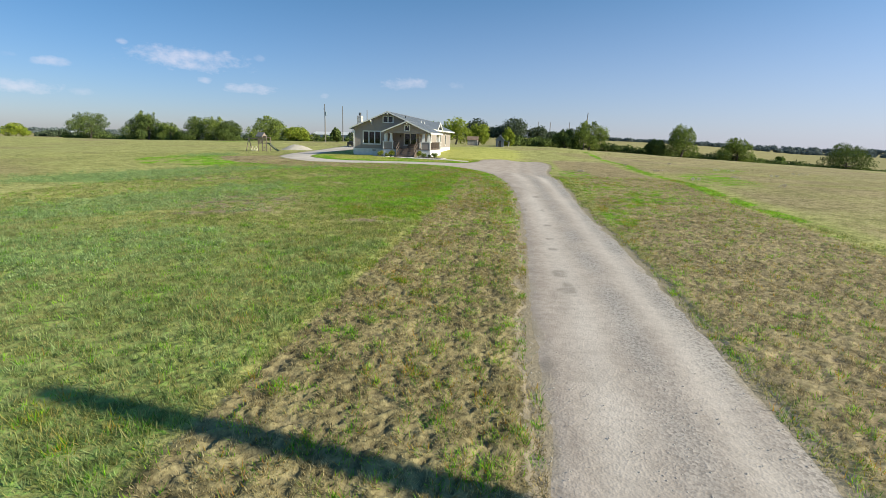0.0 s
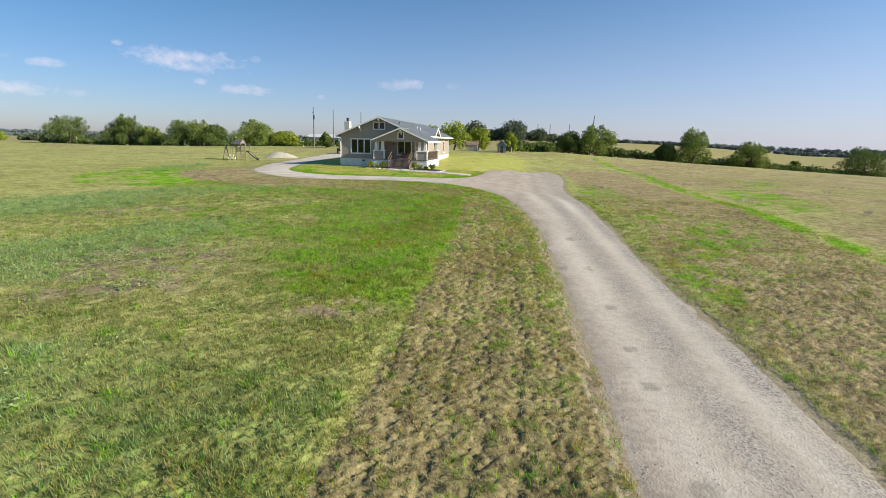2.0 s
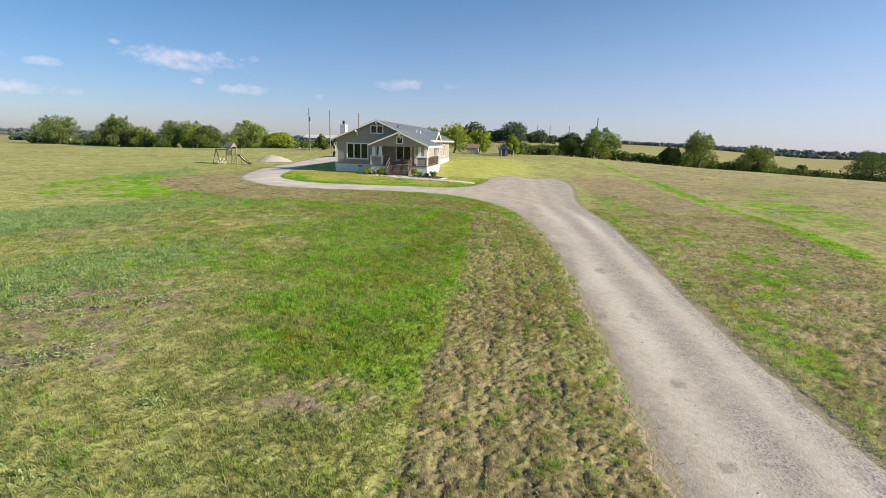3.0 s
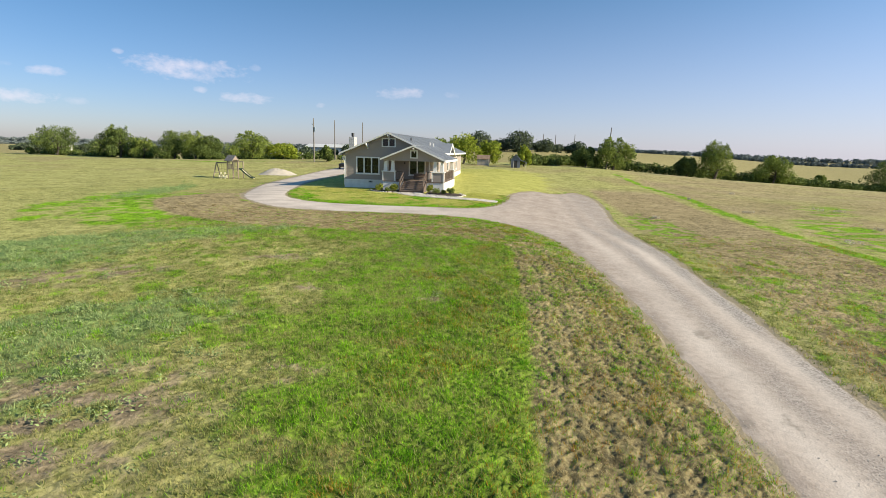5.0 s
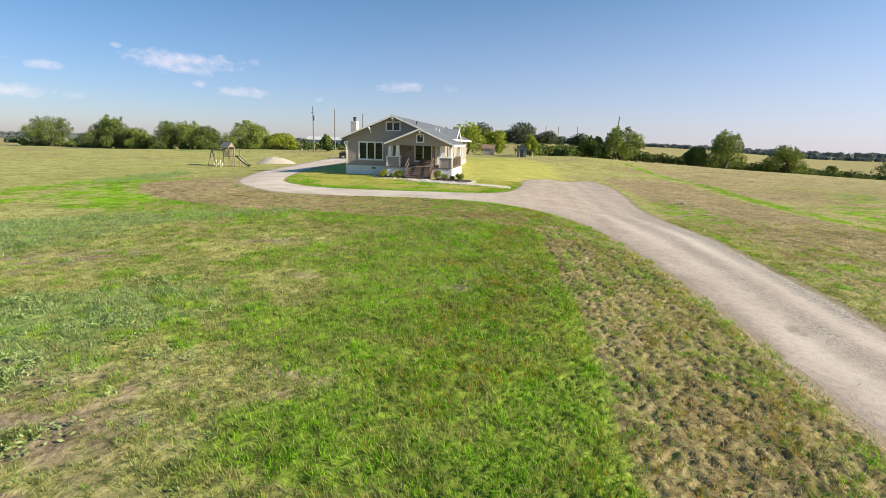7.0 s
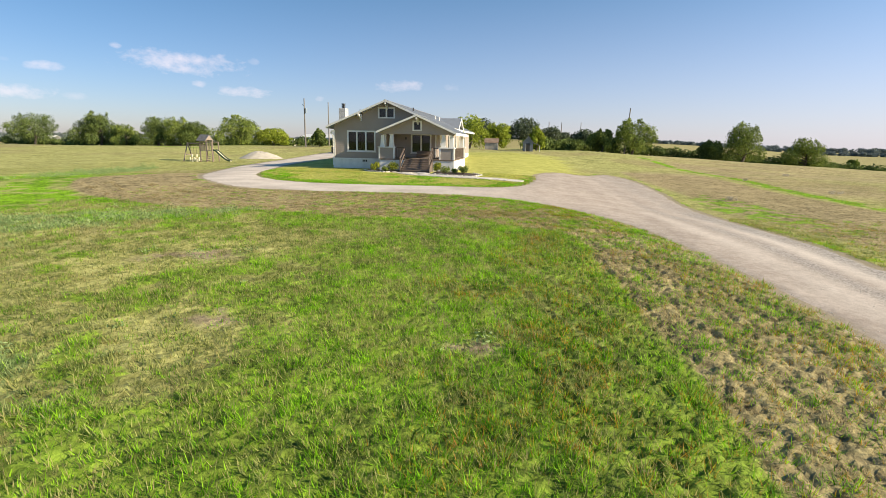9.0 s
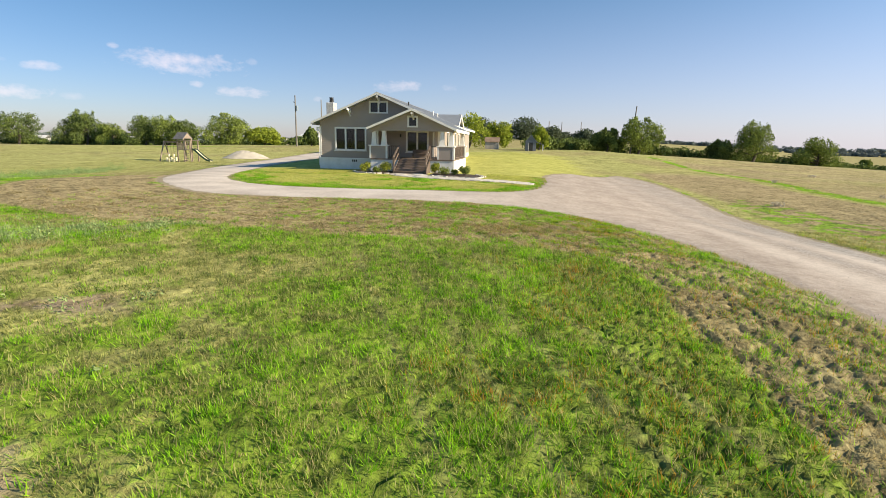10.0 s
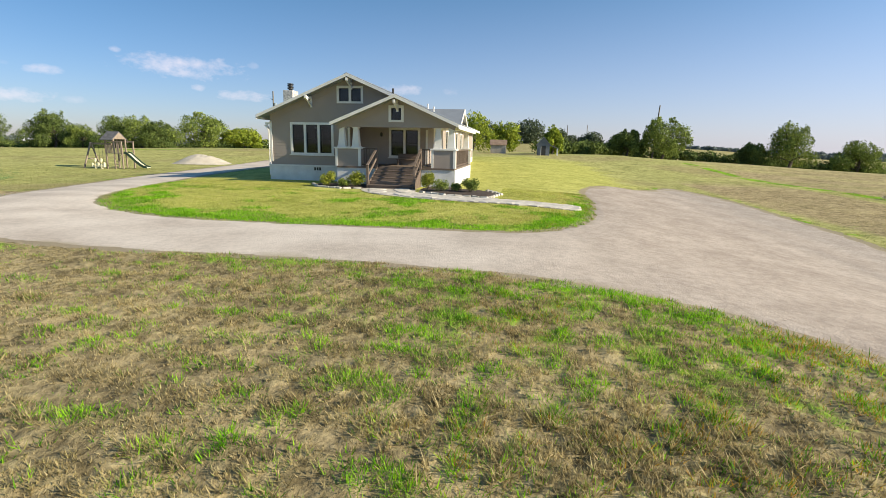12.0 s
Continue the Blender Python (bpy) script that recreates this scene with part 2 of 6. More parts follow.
def pnoise(x, y, seed=0):
    """Smooth gradient noise, about -0.7 to 0.7."""
    x, y = np.asarray(x, float) + 1000.0, np.asarray(y, float) + 1000.0
    i, j = np.floor(x).astype(np.int64), np.floor(y).astype(np.int64)
    u, v = x - i, y - j

    def corner(a, b):
        k = ((i + a) * 374761393 + (j + b) * 668265263 + seed * 974634767) & 0x7fffffff
        k = ((k ^ (k >> 13)) * 1274126177) & 0x7fffffff
        t = (k ^ (k >> 16)) / 0x7fffffff * 2 * math.pi
        return np.cos(t) * (u - a) + np.sin(t) * (v - b)
    su, sv = u * u * (3 - 2 * u), v * v * (3 - 2 * v)
    lo, hi = corner(0, 0) * (1 - su) + corner(1, 0) * su, corner(0, 1) * (1 - su) + corner(1, 1) * su
    return lo * (1 - sv) + hi * sv


def ellipses(x, y, rows, soft=0.45):
    """How far a place lies in any of several slanting ellipses (x, y, half length, half width, turn)."""
    out = np.zeros_like(x)
    ragged = 0.3 * pnoise(x * 0.7, y * 0.7, 51) + 0.45 * pnoise(x * 1.9, y * 1.7, 52)
    for cx, cy, rx, ry, a in rows:
        u, v = (x - cx) * math.cos(a) + (y - cy) * math.sin(a), -(x - cx) * math.sin(a) + (y - cy) * math.cos(a)
        out = np.maximum(out, ss(1 + soft, 1 - soft, np.sqrt((u / rx) ** 2 + (v / ry) ** 2) + ragged))
    return out


WEEDS = ((-16.3, 20.5, 8.0, 3.2, 1.15), (-25.0, 29.5, 7.0, 3.6, 0.9), (-21.5, 36.0, 8.0, 1.7, 0.61), (-14.5, 26.0, 3.4, 1.8, 0.5), (-36.0, 56.0, 9.0, 1.6, 1.88), (-12.5, 11.0, 5.0, 3.0, 0.9))
GREENS = ((18.0, 50.0, 10.0, 3.2, 1.35), (7.2, 30.0, 5.0, 1.5, 1.2), (24.0, 66.0, 6.0, 2.0, 1.2), (6.2, 36.5, 3.0, 1.2, 1.3), (4.9, 23.0, 4.0, 0.6, 1.5), (5.4, 50.0, 7.0, 1.6, 1.6), (-60.0, 104.0, 9.0, 1.6, 0.1))
BARE = ((-12.3, 21.3, 3.0, 2.4, 0.3), (-11.2, 18.6, 2.2, 1.0, 0.4), (-5.4, 18.2, 1.5, 0.7, 0.2), (-10.9, 30.0, 0.6, 0.4, 0.1), (-6.6, 29.6, 0.5, 0.35, 0.2), (-13.6, 33.5, 1.2, 0.6, 0.4), (-8.6, 24.0, 0.7, 0.5, 0.8), (-19.0, 29.5, 2.6, 1.2, 0.6))


def bare_soil(x, y):
    """Share of soil left bare between the weeds."""
    return ellipses(x, y, BARE, 0.6) * ss(-0.25, 0.12, pnoise(x * 1.7, y * 1.5, 31) + 0.5 * pnoise(x * 3.6, y * 3.3, 32))


def cover(x, y):
    """Shares of mown brown stubble, lush green, lawn and blue-green weeds at a place; the rest is olive pasture."""
    x, y = np.asarray(x, float), np.asarray(y, float)
    w = 0.25 * wob(x, y, 0.9)
    f, f2 = pnoise(x * 0.45, y * 0.4, 41), pnoise(x * 1.3, y * 1.2, 42)
    edge, strip = inside_by(DRIVE_LOOP, x, y), inside_by(STRIP_LOOP, x, y)
    brown = ss(-0.12, 0.15, strip + w * 0.3)
    brown = brown * (1 - 0.1 * ss(38, 41, y))
    right = ss(3.5, 5.0, x) * (1 - ss(11.6, 12.8, x)) * (1 - ss(74, 90, y))
    brown = np.maximum(brown, (0.78 + 0.1 * wob(x, y, 0.5, 3)) * right)
    # the greenest grass lies against the mown strip and thins out westward
    line = np.interp(y, [17, 20, 23, 27, 31, 37, 41], [-4.6, -7.0, -8.8, -9.8, -9.8, -10.8, -12.0])
    main = ss(-2.6, 1.4, x - line + 3.0 * f + 1.6 * f2) * ss(16.0, 20.5, y + 2 * f + f2) * (0.96 + 0.25 * f2)
    thin = 0.8 * ss(-0.02, 0.34, f2 + 0.6 * f + 0.12 * ss(-16, -9, x)) * ss(19, 26, y) * ss(-24, -15, x)
    rim_ = 0.85 * ss(34.5, 37, y) * ss(-24, -17, x) * ss(-0.35, 0.1, f2 + f)
    lush = np.maximum.reduce([main, thin, rim_]) * (1 - ss(39.5, 41.5, y)) * (1 - ss(-3.6, -2.6, x)) * (1 - brown)
    vivid = ss(-8.5, -4.5, strip + 3 * f) * (1 - ss(-19.5, -15, x)) * ss(-48, -38, x) * ss(36, 39, y) * (1 - ss(52, 58, y)) * (0.35 + 0.65 * ss(-0.15, 0.3, f2 + 0.8 * f)) * (1 - brown)
    ditch = 1 - ss(0.2, 0.95, np.abs(x - np.interp(y, [20, 45, 58, 75, 92, 104], [12.9, 12.6, 13.4, 14.0, 13.3, 11.8]) + 0.7 * w))
    ditch = ditch * ss(16, 30, y) * (1 - ss(100, 112, y)) * ss(-0.35, 0.0, f + 0.5 * f2)
    patch = ellipses(x, y, GREENS, 0.6) * ss(-0.2, 0.12, f2 + 0.5 * pnoise(x * 2.8, y * 0.7, 43)) * np.where(x > 0, ss(0.3, 1.0, -edge), 1.0)
    fringe = ss(-1.1, -0.3, edge) * ss(0.0, 0.35, f2 + 0.5 * f) * ss(12, 26, y) * 0.75
    belt = ss(-4.2, -2.6, edge + 2.2 * f) * ss(-13, -8, x) * (1 - ss(1, 2, x)) * ss(33, 40, y) * (1 - ss(47.5, 49.5, y)) * (0.08 + 0.6 * ss(-0.05, 0.25, pnoise(x * 2.2, y * 2.0, 44) + 0.5 * f2)) * (0.45 + 0.55 * ss(-0.4, -1.0, edge))
    near = 0.3 * (1 - ss(13, 20, y)) * (1 - ss(-3.7, -3.3, x)) * (1 - brown)
    lush = np.clip(np.maximum.reduce([lush, vivid, fringe, ditch, 0.95 * patch, belt, near]), 0, 1)
    brown = np.maximum(brown, 0.62 * ss(12.5, 15, x) * ss(5, 15, y) * (1 - ss(135, 150, y)) * (0.9 + 0.25 * wob(x, y, 0.22, 5)))
    bald = bare_soil(x, y)
    brown, lush = np.maximum(brown, 0.6 * bald), lush * (1 - 0.8 * bald)
    inlawn = inside_by(LAWN_LOOP, x, y)
    lawn = np.where((x > -9) & (y > 62), ss(-5.0, 2.5, inlawn + 2.5 * f), ss(-0.3, 0.4, inlawn + 0.3 * w))
    lawn = np.where((x > -9) & (y > 55) & (y <= 62), lawn * (1 - ss(55, 62, y)) + ss(55, 62, y) * ss(-5.0, 2.5, inlawn + 2.5 * f), lawn)
    weeds = ellipses(x, y, WEEDS) * (0.85 + 0.5 * f2)
    weeds = np.maximum(weeds, 1.7 * near)
    rim = ss(-2.0, -0.2, edge) * (0.75 + 0.9 * f2) + 0.9 * ss(-0.05, 0.3, f + 0.5 * f2) * ss(64, 56, y) + 0.2 * ss(57, 51, y)
    rim = np.clip(rim, 0, 1) * ss(68, 60, y)
    return brown * (1 - lawn), np.clip(np.where(lawn > 0.3, rim * lawn, lush), 0, 1), lawn * (1 - 0.75 * rim), np.clip(weeds, 0, 1) * (1 - brown) * (1 - lawn)


def cover_nodes(n, l, brown=((0.165, 0.128, 0.066), (0.51, 0.41, 0.225)), olive=((0.19, 0.198, 0.058), (0.53, 0.505, 0.19)),
                lush=((0.075, 0.15, 0.009), (0.28, 0.5, 0.024)), lawn=((0.27, 0.28, 0.055), (0.56, 0.54, 0.16)), weed=((0.1, 0.16, 0.045), (0.29, 0.4, 0.13)), fine=9.0, islands=False):
    """Colour by what grows there, each kind varied at two scales."""
    g = n.new("ShaderNodeNewGeometry")
    at = n.new("ShaderNodeAttribute")
    at.attribute_name = "cover"
    sp = n.new("ShaderNodeSeparateColor")
    l.new(at.outputs["Color"], sp.inputs[0])
    a, f = n.new("ShaderNodeTexNoise"), n.new("ShaderNodeTexNoise")
    for t, s, d in ((a, 0.45, 4), (f, fine, 5)):
        t.inputs["Scale"].default_value, t.inputs["Detail"].default_value, t.inputs["Roughness"].default_value = s, d, 0.65
        l.new(g.outputs["Position"], t.inputs["Vector"])

    def math_(op, p, q, r=None):
        m = n.new("ShaderNodeMath")
        m.operation = op
        for i, v in enumerate((p, q, r)):
            if v is None:
                continue
            if hasattr(v, "links"):
                l.new(v, m.inputs[i])
            else:
                m.inputs[i].default_value = v
        return m.outputs[0]
    mid_ = n.new("ShaderNodeTexNoise")
    mid_.inputs["Scale"].default_value, mid_.inputs["Detail"].default_value, mid_.inputs["Roughness"].default_value = 2.2, 3, 0.6
    l.new(g.outputs["Position"], mid_.inputs["Vector"])
    tone = math_('MULTIPLY_ADD', f.outputs[0], 0.85, math_('MULTIPLY_ADD', a.outputs[0], 0.4, -0.42))
    tone = math_('MULTIPLY_ADD', mid_.outputs[0], 0.6, tone)
    if islands:
        tone = math_('MULTIPLY_ADD', g.outputs["Random Per Island"], 0.5, math_('MULTIPLY_ADD', tone, 0.9, -0.18))
    jit = math_('MULTIPLY_ADD', f.outputs[0], 0.9, -0.45)

    def kind(pair):
        r = ramp(n, [(0.34, pair[0]), (0.66, pair[1])])
        l.new(tone, r.inputs[0])
        return r.outputs[0]

    def blend(fac, p, q):
        mr = n.new("ShaderNodeMapRange")
        mr.interpolation_type = 'SMOOTHSTEP'
        mr.inputs[1].default_value, mr.inputs[2].default_value = 0.25, 0.75
        soft = math_('MULTIPLY', jit, math_('MULTIPLY', math_('MULTIPLY', fac, math_('SUBTRACT', 1.0, fac)), 5.0))
        l.new(math_('ADD', fac, soft), mr.inputs[0])
        m = n.new("ShaderNodeMix")
        m.data_type = 'RGBA'
        l.new(mr.outputs[0], m.inputs["Factor"])
        l.new(p, m.inputs["A"])
        l.new(q, m.inputs["B"])
        return m.outputs["Result"]
    col = kind(olive)
    # drier and greener swathes across the pasture
    big = n.new("ShaderNodeTexNoise")
    big.inputs["Scale"].default_value, big.inputs["Detail"].default_value = 0.06, 3
    l.new(g.outputs["Position"], big.inputs["Vector"])
    dry = ramp(n, [(0.42, (0, 0, 0)), (0.66, (0.75, 0.75, 0.75))])
    l.new(big.outputs[0], dry.inputs[0])
    sxyz = n.new("ShaderNodeSeparateXYZ")
    l.new(g.outputs["Position"], sxyz.inputs[0])
    yr_ = n.new("ShaderNodeMapRange")
    yr_.inputs[1].default_value, yr_.inputs[2].default_value = 138, 165
    l.new(sxyz.outputs[1], yr_.inputs[0])
    col = blend(math_('MAXIMUM', dry.outputs[0], yr_.outputs[0]), col, kind(((0.22, 0.19, 0.08), (0.44, 0.385, 0.175))))
    col = blend(sp.outputs[0], col, kind(brown))
    col = blend(at.outputs["Alpha"], col, kind(weed))
    col = blend(sp.outputs[1], col, kind(lush))
    col = blend(sp.outputs[2], col, kind(lawn))
    if islands:
        rnd = math_('FRACT', math_('MULTIPLY', g.outputs["Random Per Island"], 17.3), 0.0)
        st = n.new("ShaderNodeTexNoise")
        st.inputs["Scale"].default_value, st.inputs["Detail"].default_value = 1.1, 4
        l.new(g.outputs["Position"], st.inputs["Vector"])
        rs = ramp(n, [(0.91, (0, 0, 0)), (0.98, (0.85, 0.85, 0.85))])
        l.new(math_('MULTIPLY_ADD', rnd, 0.5, st.outputs[0]), rs.inputs[0])
        m = n.new("ShaderNodeMix")
        m.data_type = 'RGBA'
        l.new(rs.outputs[0], m.inputs["Factor"])
        l.new(col, m.inputs["A"])
        m.inputs["B"].default_value = (0.46, 0.385, 0.17, 1)
        col = m.outputs["Result"]
    return col, f.outputs[0], tone


def ground_material():
    m, n, l, b = material("pasture")
    col, f, tone = cover_nodes(n, l)
    # bare soil between the clumps
    so = n.new("ShaderNodeAttribute")
    so.attribute_name = "soil"
    sr = ramp(n, [(0.3, (0.15, 0.114, 0.074)), (0.72, (0.42, 0.33, 0.225))])
    l.new(tone, sr.inputs[0])
    sm = n.new("ShaderNodeMix")
    sm.data_type = 'RGBA'
    l.new(so.outputs["Fac"], sm.inputs["Factor"])
    l.new(col, sm.inputs["A"])
    l.new(sr.outputs[0], sm.inputs["B"])
    col = sm.outputs["Result"]
    # dead leaf litter under standing blades
    th = n.new("ShaderNodeAttribute")
    th.attribute_name = "thatch"
    tr_ = ramp(n, [(0.34, (0.075, 0.07, 0.028)), (0.66, (0.21, 0.205, 0.07))])
    l.new(tone, tr_.inputs[0])
    tm = n.new("ShaderNodeMix")
    tm.data_type = 'RGBA'
    l.new(th.outputs["Fac"], tm.inputs["Factor"])
    l.new(col, tm.inputs["A"])
    l.new(tr_.outputs[0], tm.inputs["B"])
    col = tm.outputs["Result"]
    du = n.new("ShaderNodeAttribute")
    du.attribute_name = "dust"
    ad = n.new("ShaderNodeMath")
    ad.operation = 'MULTIPLY_ADD'
    l.new(f, ad.inputs[0])
    ad.inputs[1].default_value = 1.3
    l.new(du.outputs["Fac"], ad.inputs[2])
    dr = ramp(n, [(0.95, (0, 0, 0)), (1.25, (0.95, 0.95, 0.95))])
    l.new(ad.outputs[0], dr.inputs[0])
    dm = n.new("ShaderNodeMix")
    dm.data_type = 'RGBA'
    l.new(dr.outputs[0], dm.inputs["Factor"])
    l.new(col, dm.inputs["A"])
    dm.inputs["B"].default_value = (0.33, 0.275, 0.195, 1)
    l.new(dm.outputs["Result"], b.inputs["Base Color"])
    b.inputs["Roughness"].default_value = 0.95
    b.inputs["Specular IOR Level"].default_value = 0.1
    bp = n.new("ShaderNodeBump")
    bp.inputs["Strength"].default_value, bp.inputs["Distance"].default_value = 0.7, 0.06
    l.new(f, bp.inputs["Height"])
    l.new(bp.outputs[0], b.inputs["Normal"])
    return m


def drive_material():
    m, n, l, b = material("limestone_gravel")
    g = n.new("ShaderNodeNewGeometry")
    mp = n.new("ShaderNodeMapping")
    mp.inputs["Scale"].default_value = (1, 0.5, 1)
    l.new(g.outputs["Position"], mp.inputs[0])
    big, mid, vo = n.new("ShaderNodeTexNoise"), n.new("ShaderNodeTexNoise"), n.new("ShaderNodeTexVoronoi")
    big.inputs["Scale"].default_value, big.inputs["Detail"].default_value = 1.1, 5
    mid.inputs["Scale"].default_value, mid.inputs["Detail"].default_value, mid.inputs["Roughness"].default_value = 6, 8, 0.7
    vo.inputs["Scale"].default_value = 26
    l.new(mp.outputs[0], big.inputs["Vector"])
    l.new(g.outputs["Position"], mid.inputs["Vector"])
    l.new(g.outputs["Position"], vo.inputs["Vector"])
    r1 = ramp(n, [(0.3, (0.41, 0.345, 0.295)), (0.7, (0.52, 0.445, 0.385))])
    l.new(big.outputs[0], r1.inputs[0])
    r2 = ramp(n, [(0.34, (0.82, 0.82, 0.82)), (0.58, (1.0, 1.0, 1.0))])
    l.new(mid.outputs[0], r2.inputs[0])
    mul = n.new("ShaderNodeMix")
    mul.data_type, mul.blend_type = 'RGBA', 'MULTIPLY'
    mul.inputs["Factor"].default_value = 1.0
    l.new(r1.outputs[0], mul.inputs["A"]); l.new(r2.outputs[0], mul.inputs["B"])
    # patches of finer and dirtier stone
    pa = n.new("ShaderNodeTexNoise")
    pa.inputs["Scale"].default_value, pa.inputs["Detail"].default_value, pa.inputs["Roughness"].default_value = 1.5, 6, 0.65
    l.new(g.outputs["Position"], pa.inputs["Vector"])
    rpa = ramp(n, [(0.38, (0.9, 0.88, 0.86)), (0.62, (1.04, 1.03, 1.02))])
    l.new(pa.outputs[0], rpa.inputs[0])
    mpa = n.new("ShaderNodeMix")
    mpa.data_type, mpa.blend_type = 'RGBA', 'MULTIPLY'
    mpa.inputs["Factor"].default_value = 1.0
    l.new(mul.outputs["Result"], mpa.inputs["A"]); l.new(rpa.outputs[0], mpa.inputs["B"])
    mul = mpa
    # paler wheel tracks, and a greyer band of coarse loose gravel
    wa, ga = n.new("ShaderNodeAttribute"), n.new("ShaderNodeAttribute")
    wa.attribute_name, ga.attribute_name = "wear", "coarse"
    for src, tone_ in ((wa, (0.78, 0.70, 0.62)), (ga, (0.36, 0.34, 0.32))):
        fm = n.new("ShaderNodeMath")
        fm.operation, fm.use_clamp = 'MULTIPLY', True
        l.new(src.outputs["Fac"], fm.inputs[0])
        l.new(r2.outputs[0], fm.inputs[1])
        mw = n.new("ShaderNodeMix")
        mw.data_type = 'RGBA'
        l.new(fm.outputs[0], mw.inputs["Factor"])
        l.new(mul.outputs["Result"], mw.inputs["A"])
        mw.inputs["B"].default_value = (*tone_, 1)
        mul = mw
    # single stones of different grey in the coarse band
    sc = n.new("ShaderNodeSeparateColor")
    l.new(vo.outputs["Color"], sc.inputs[0])
    rst = ramp(n, [(0.0, (0.5, 0.5, 0.5)), (0.45, (0.95, 0.95, 0.95)), (1.0, (1.2, 1.2, 1.2))])
    l.new(sc.outputs[0], rst.inputs[0])
    mst = n.new("ShaderNodeMix")
    mst.data_type, mst.blend_type = 'RGBA', 'MULTIPLY'
    fst = n.new("ShaderNodeMath")
    fst.operation, fst.use_clamp = 'MULTIPLY_ADD', True
    l.new(ga.outputs["Fac"], fst.inputs[0])
    fst.inputs[1].default_value, fst.inputs[2].default_value = 1.4, 0.08
    l.new(fst.outputs[0], mst.inputs["Factor"])
    l.new(mul.outputs["Result"], mst.inputs["A"]); l.new(rst.outputs[0], mst.inputs["B"])
    mul = mst
    # damp worn hollows
    da = n.new("ShaderNodeAttribute")
    da.attribute_name = "damp"
    ad = n.new("ShaderNodeMath")
    ad.operation = 'MULTIPLY_ADD'
    l.new(mid.outputs[0], ad.inputs[0])
    ad.inputs[1].default_value = 0.9
    l.new(da.outputs["Fac"], ad.inputs[2])
    rp = ramp(n, [(0.76, (0, 0, 0)), (0.98, (0.7, 0.7, 0.7))])
    l.new(ad.outputs[0], rp.inputs[0])
    mp2 = n.new("ShaderNodeMix")
    mp2.data_type = 'RGBA'
    l.new(rp.outputs[0], mp2.inputs["Factor"])
    l.new(mul.outputs["Result"], mp2.inputs["A"])
    mp2.inputs["B"].default_value = (0.25, 0.215, 0.18, 1)
    # soil worked into the verge
    at = n.new("ShaderNodeAttribute")
    at.attribute_name = "edge"
    mr = n.new("ShaderNodeMapRange")
    mr.inputs[1].default_value, mr.inputs[2].default_value, mr.inputs[3].default_value, mr.inputs[4].default_value = 0.0, 0.26, 0.75, 0.0
    l.new(at.outputs["Fac"], mr.inputs[0])
    mp3 = n.new("ShaderNodeMix")
    mp3.data_type = 'RGBA'
    l.new(mr.outputs[0], mp3.inputs["Factor"])
    l.new(mp2.outputs["Result"], mp3.inputs["A"])
    mp3.inputs["B"].default_value = (0.36, 0.3, 0.2, 1)
    l.new(mp3.outputs["Result"], b.inputs["Base Color"])
    b.inputs["Roughness"].default_value = 0.95
    b.inputs["Specular IOR Level"].default_value = 0.15
    bp, bp2 = n.new("ShaderNodeBump"), n.new("ShaderNodeBump")
    bp.inputs["Strength"].default_value, bp.inputs["Distance"].default_value = 0.22, 0.02
    bp2.inputs["Strength"].default_value, bp2.inputs["Distance"].default_value = 0.3, 0.05
    l.new(vo.outputs["Distance"], bp.inputs["Height"])
    l.new(mid.outputs[0], bp2.inputs["Height"])
    l.new(bp2.outputs[0], bp.inputs["Normal"])
    l.new(bp.outputs[0], b.inputs["Normal"])
    return m


def set_cover(me, x, y):
    c = np.stack(cover(x, y), -1).astype(np.float32)
    a = me.attributes.new("cover", 'FLOAT_COLOR', 'POINT')
    a.data.foreach_set("color", c.ravel())
    d = me.attributes.new("dust", 'FLOAT', 'POINT')
    d.data.foreach_set("value", ss(-0.3, 0.12, inside_by(DRIVE_LOOP, x, y) + 0.2 * pnoise(x * 1.6, y * 1.4, 61)).astype(np.float32))
    s = me.attributes.new("soil", 'FLOAT', 'POINT')
    bare = 0.9 * bare_soil(x, y)
    s.data.foreach_set("value", bare.astype(np.float32))


def foliage(name, dark, light, scale=0.5):
    m, n, l, b = material(name)
    g = n.new("ShaderNodeNewGeometry")
    t = n.new("ShaderNodeTexNoise")
    t.inputs["Scale"].default_value, t.inputs["Detail"].default_value = scale, 3
    l.new(g.outputs["Position"], t.inputs["Vector"])
    ad = n.new("ShaderNodeMath")
    ad.operation = 'MULTIPLY_ADD'
    l.new(g.outputs["Random Per Island"], ad.inputs[0])
    ad.inputs[1].default_value = 0.5
    l.new(t.outputs[0], ad.inputs[2])
    r = ramp(n, [(0.35, dark), (1.0, light)])
    l.new(ad.outputs[0], r.inputs[0])
    l.new(r.outputs[0], b.inputs["Base Color"])
    b.inputs["Roughness"].default_value = 0.75
    b.inputs["Specular IOR Level"].default_value = 0.15
    tr, mx = n.new("ShaderNodeBsdfTranslucent"), n.new("ShaderNodeMixShader")
    mx.inputs[0].default_value = 0.18
    l.new(r.outputs[0], tr.inputs[0])
    l.new(b.outputs[0], mx.inputs[1]); l.new(tr.outputs[0], mx.inputs[2])
    l.new(mx.outputs[0], n["Material Output"].inputs[0])
    return m


M_LEAF = foliage("leaves_green", (0.05, 0.085, 0.022), (0.28, 0.345, 0.075))
M_LEAFD = foliage("leaves_dark", (0.036, 0.062, 0.022), (0.18, 0.235, 0.06))
M_LEAFY = foliage("leaves_yellow_green", (0.1, 0.165, 0.018), (0.38, 0.43, 0.055))
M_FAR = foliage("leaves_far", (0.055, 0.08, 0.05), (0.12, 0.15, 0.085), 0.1)
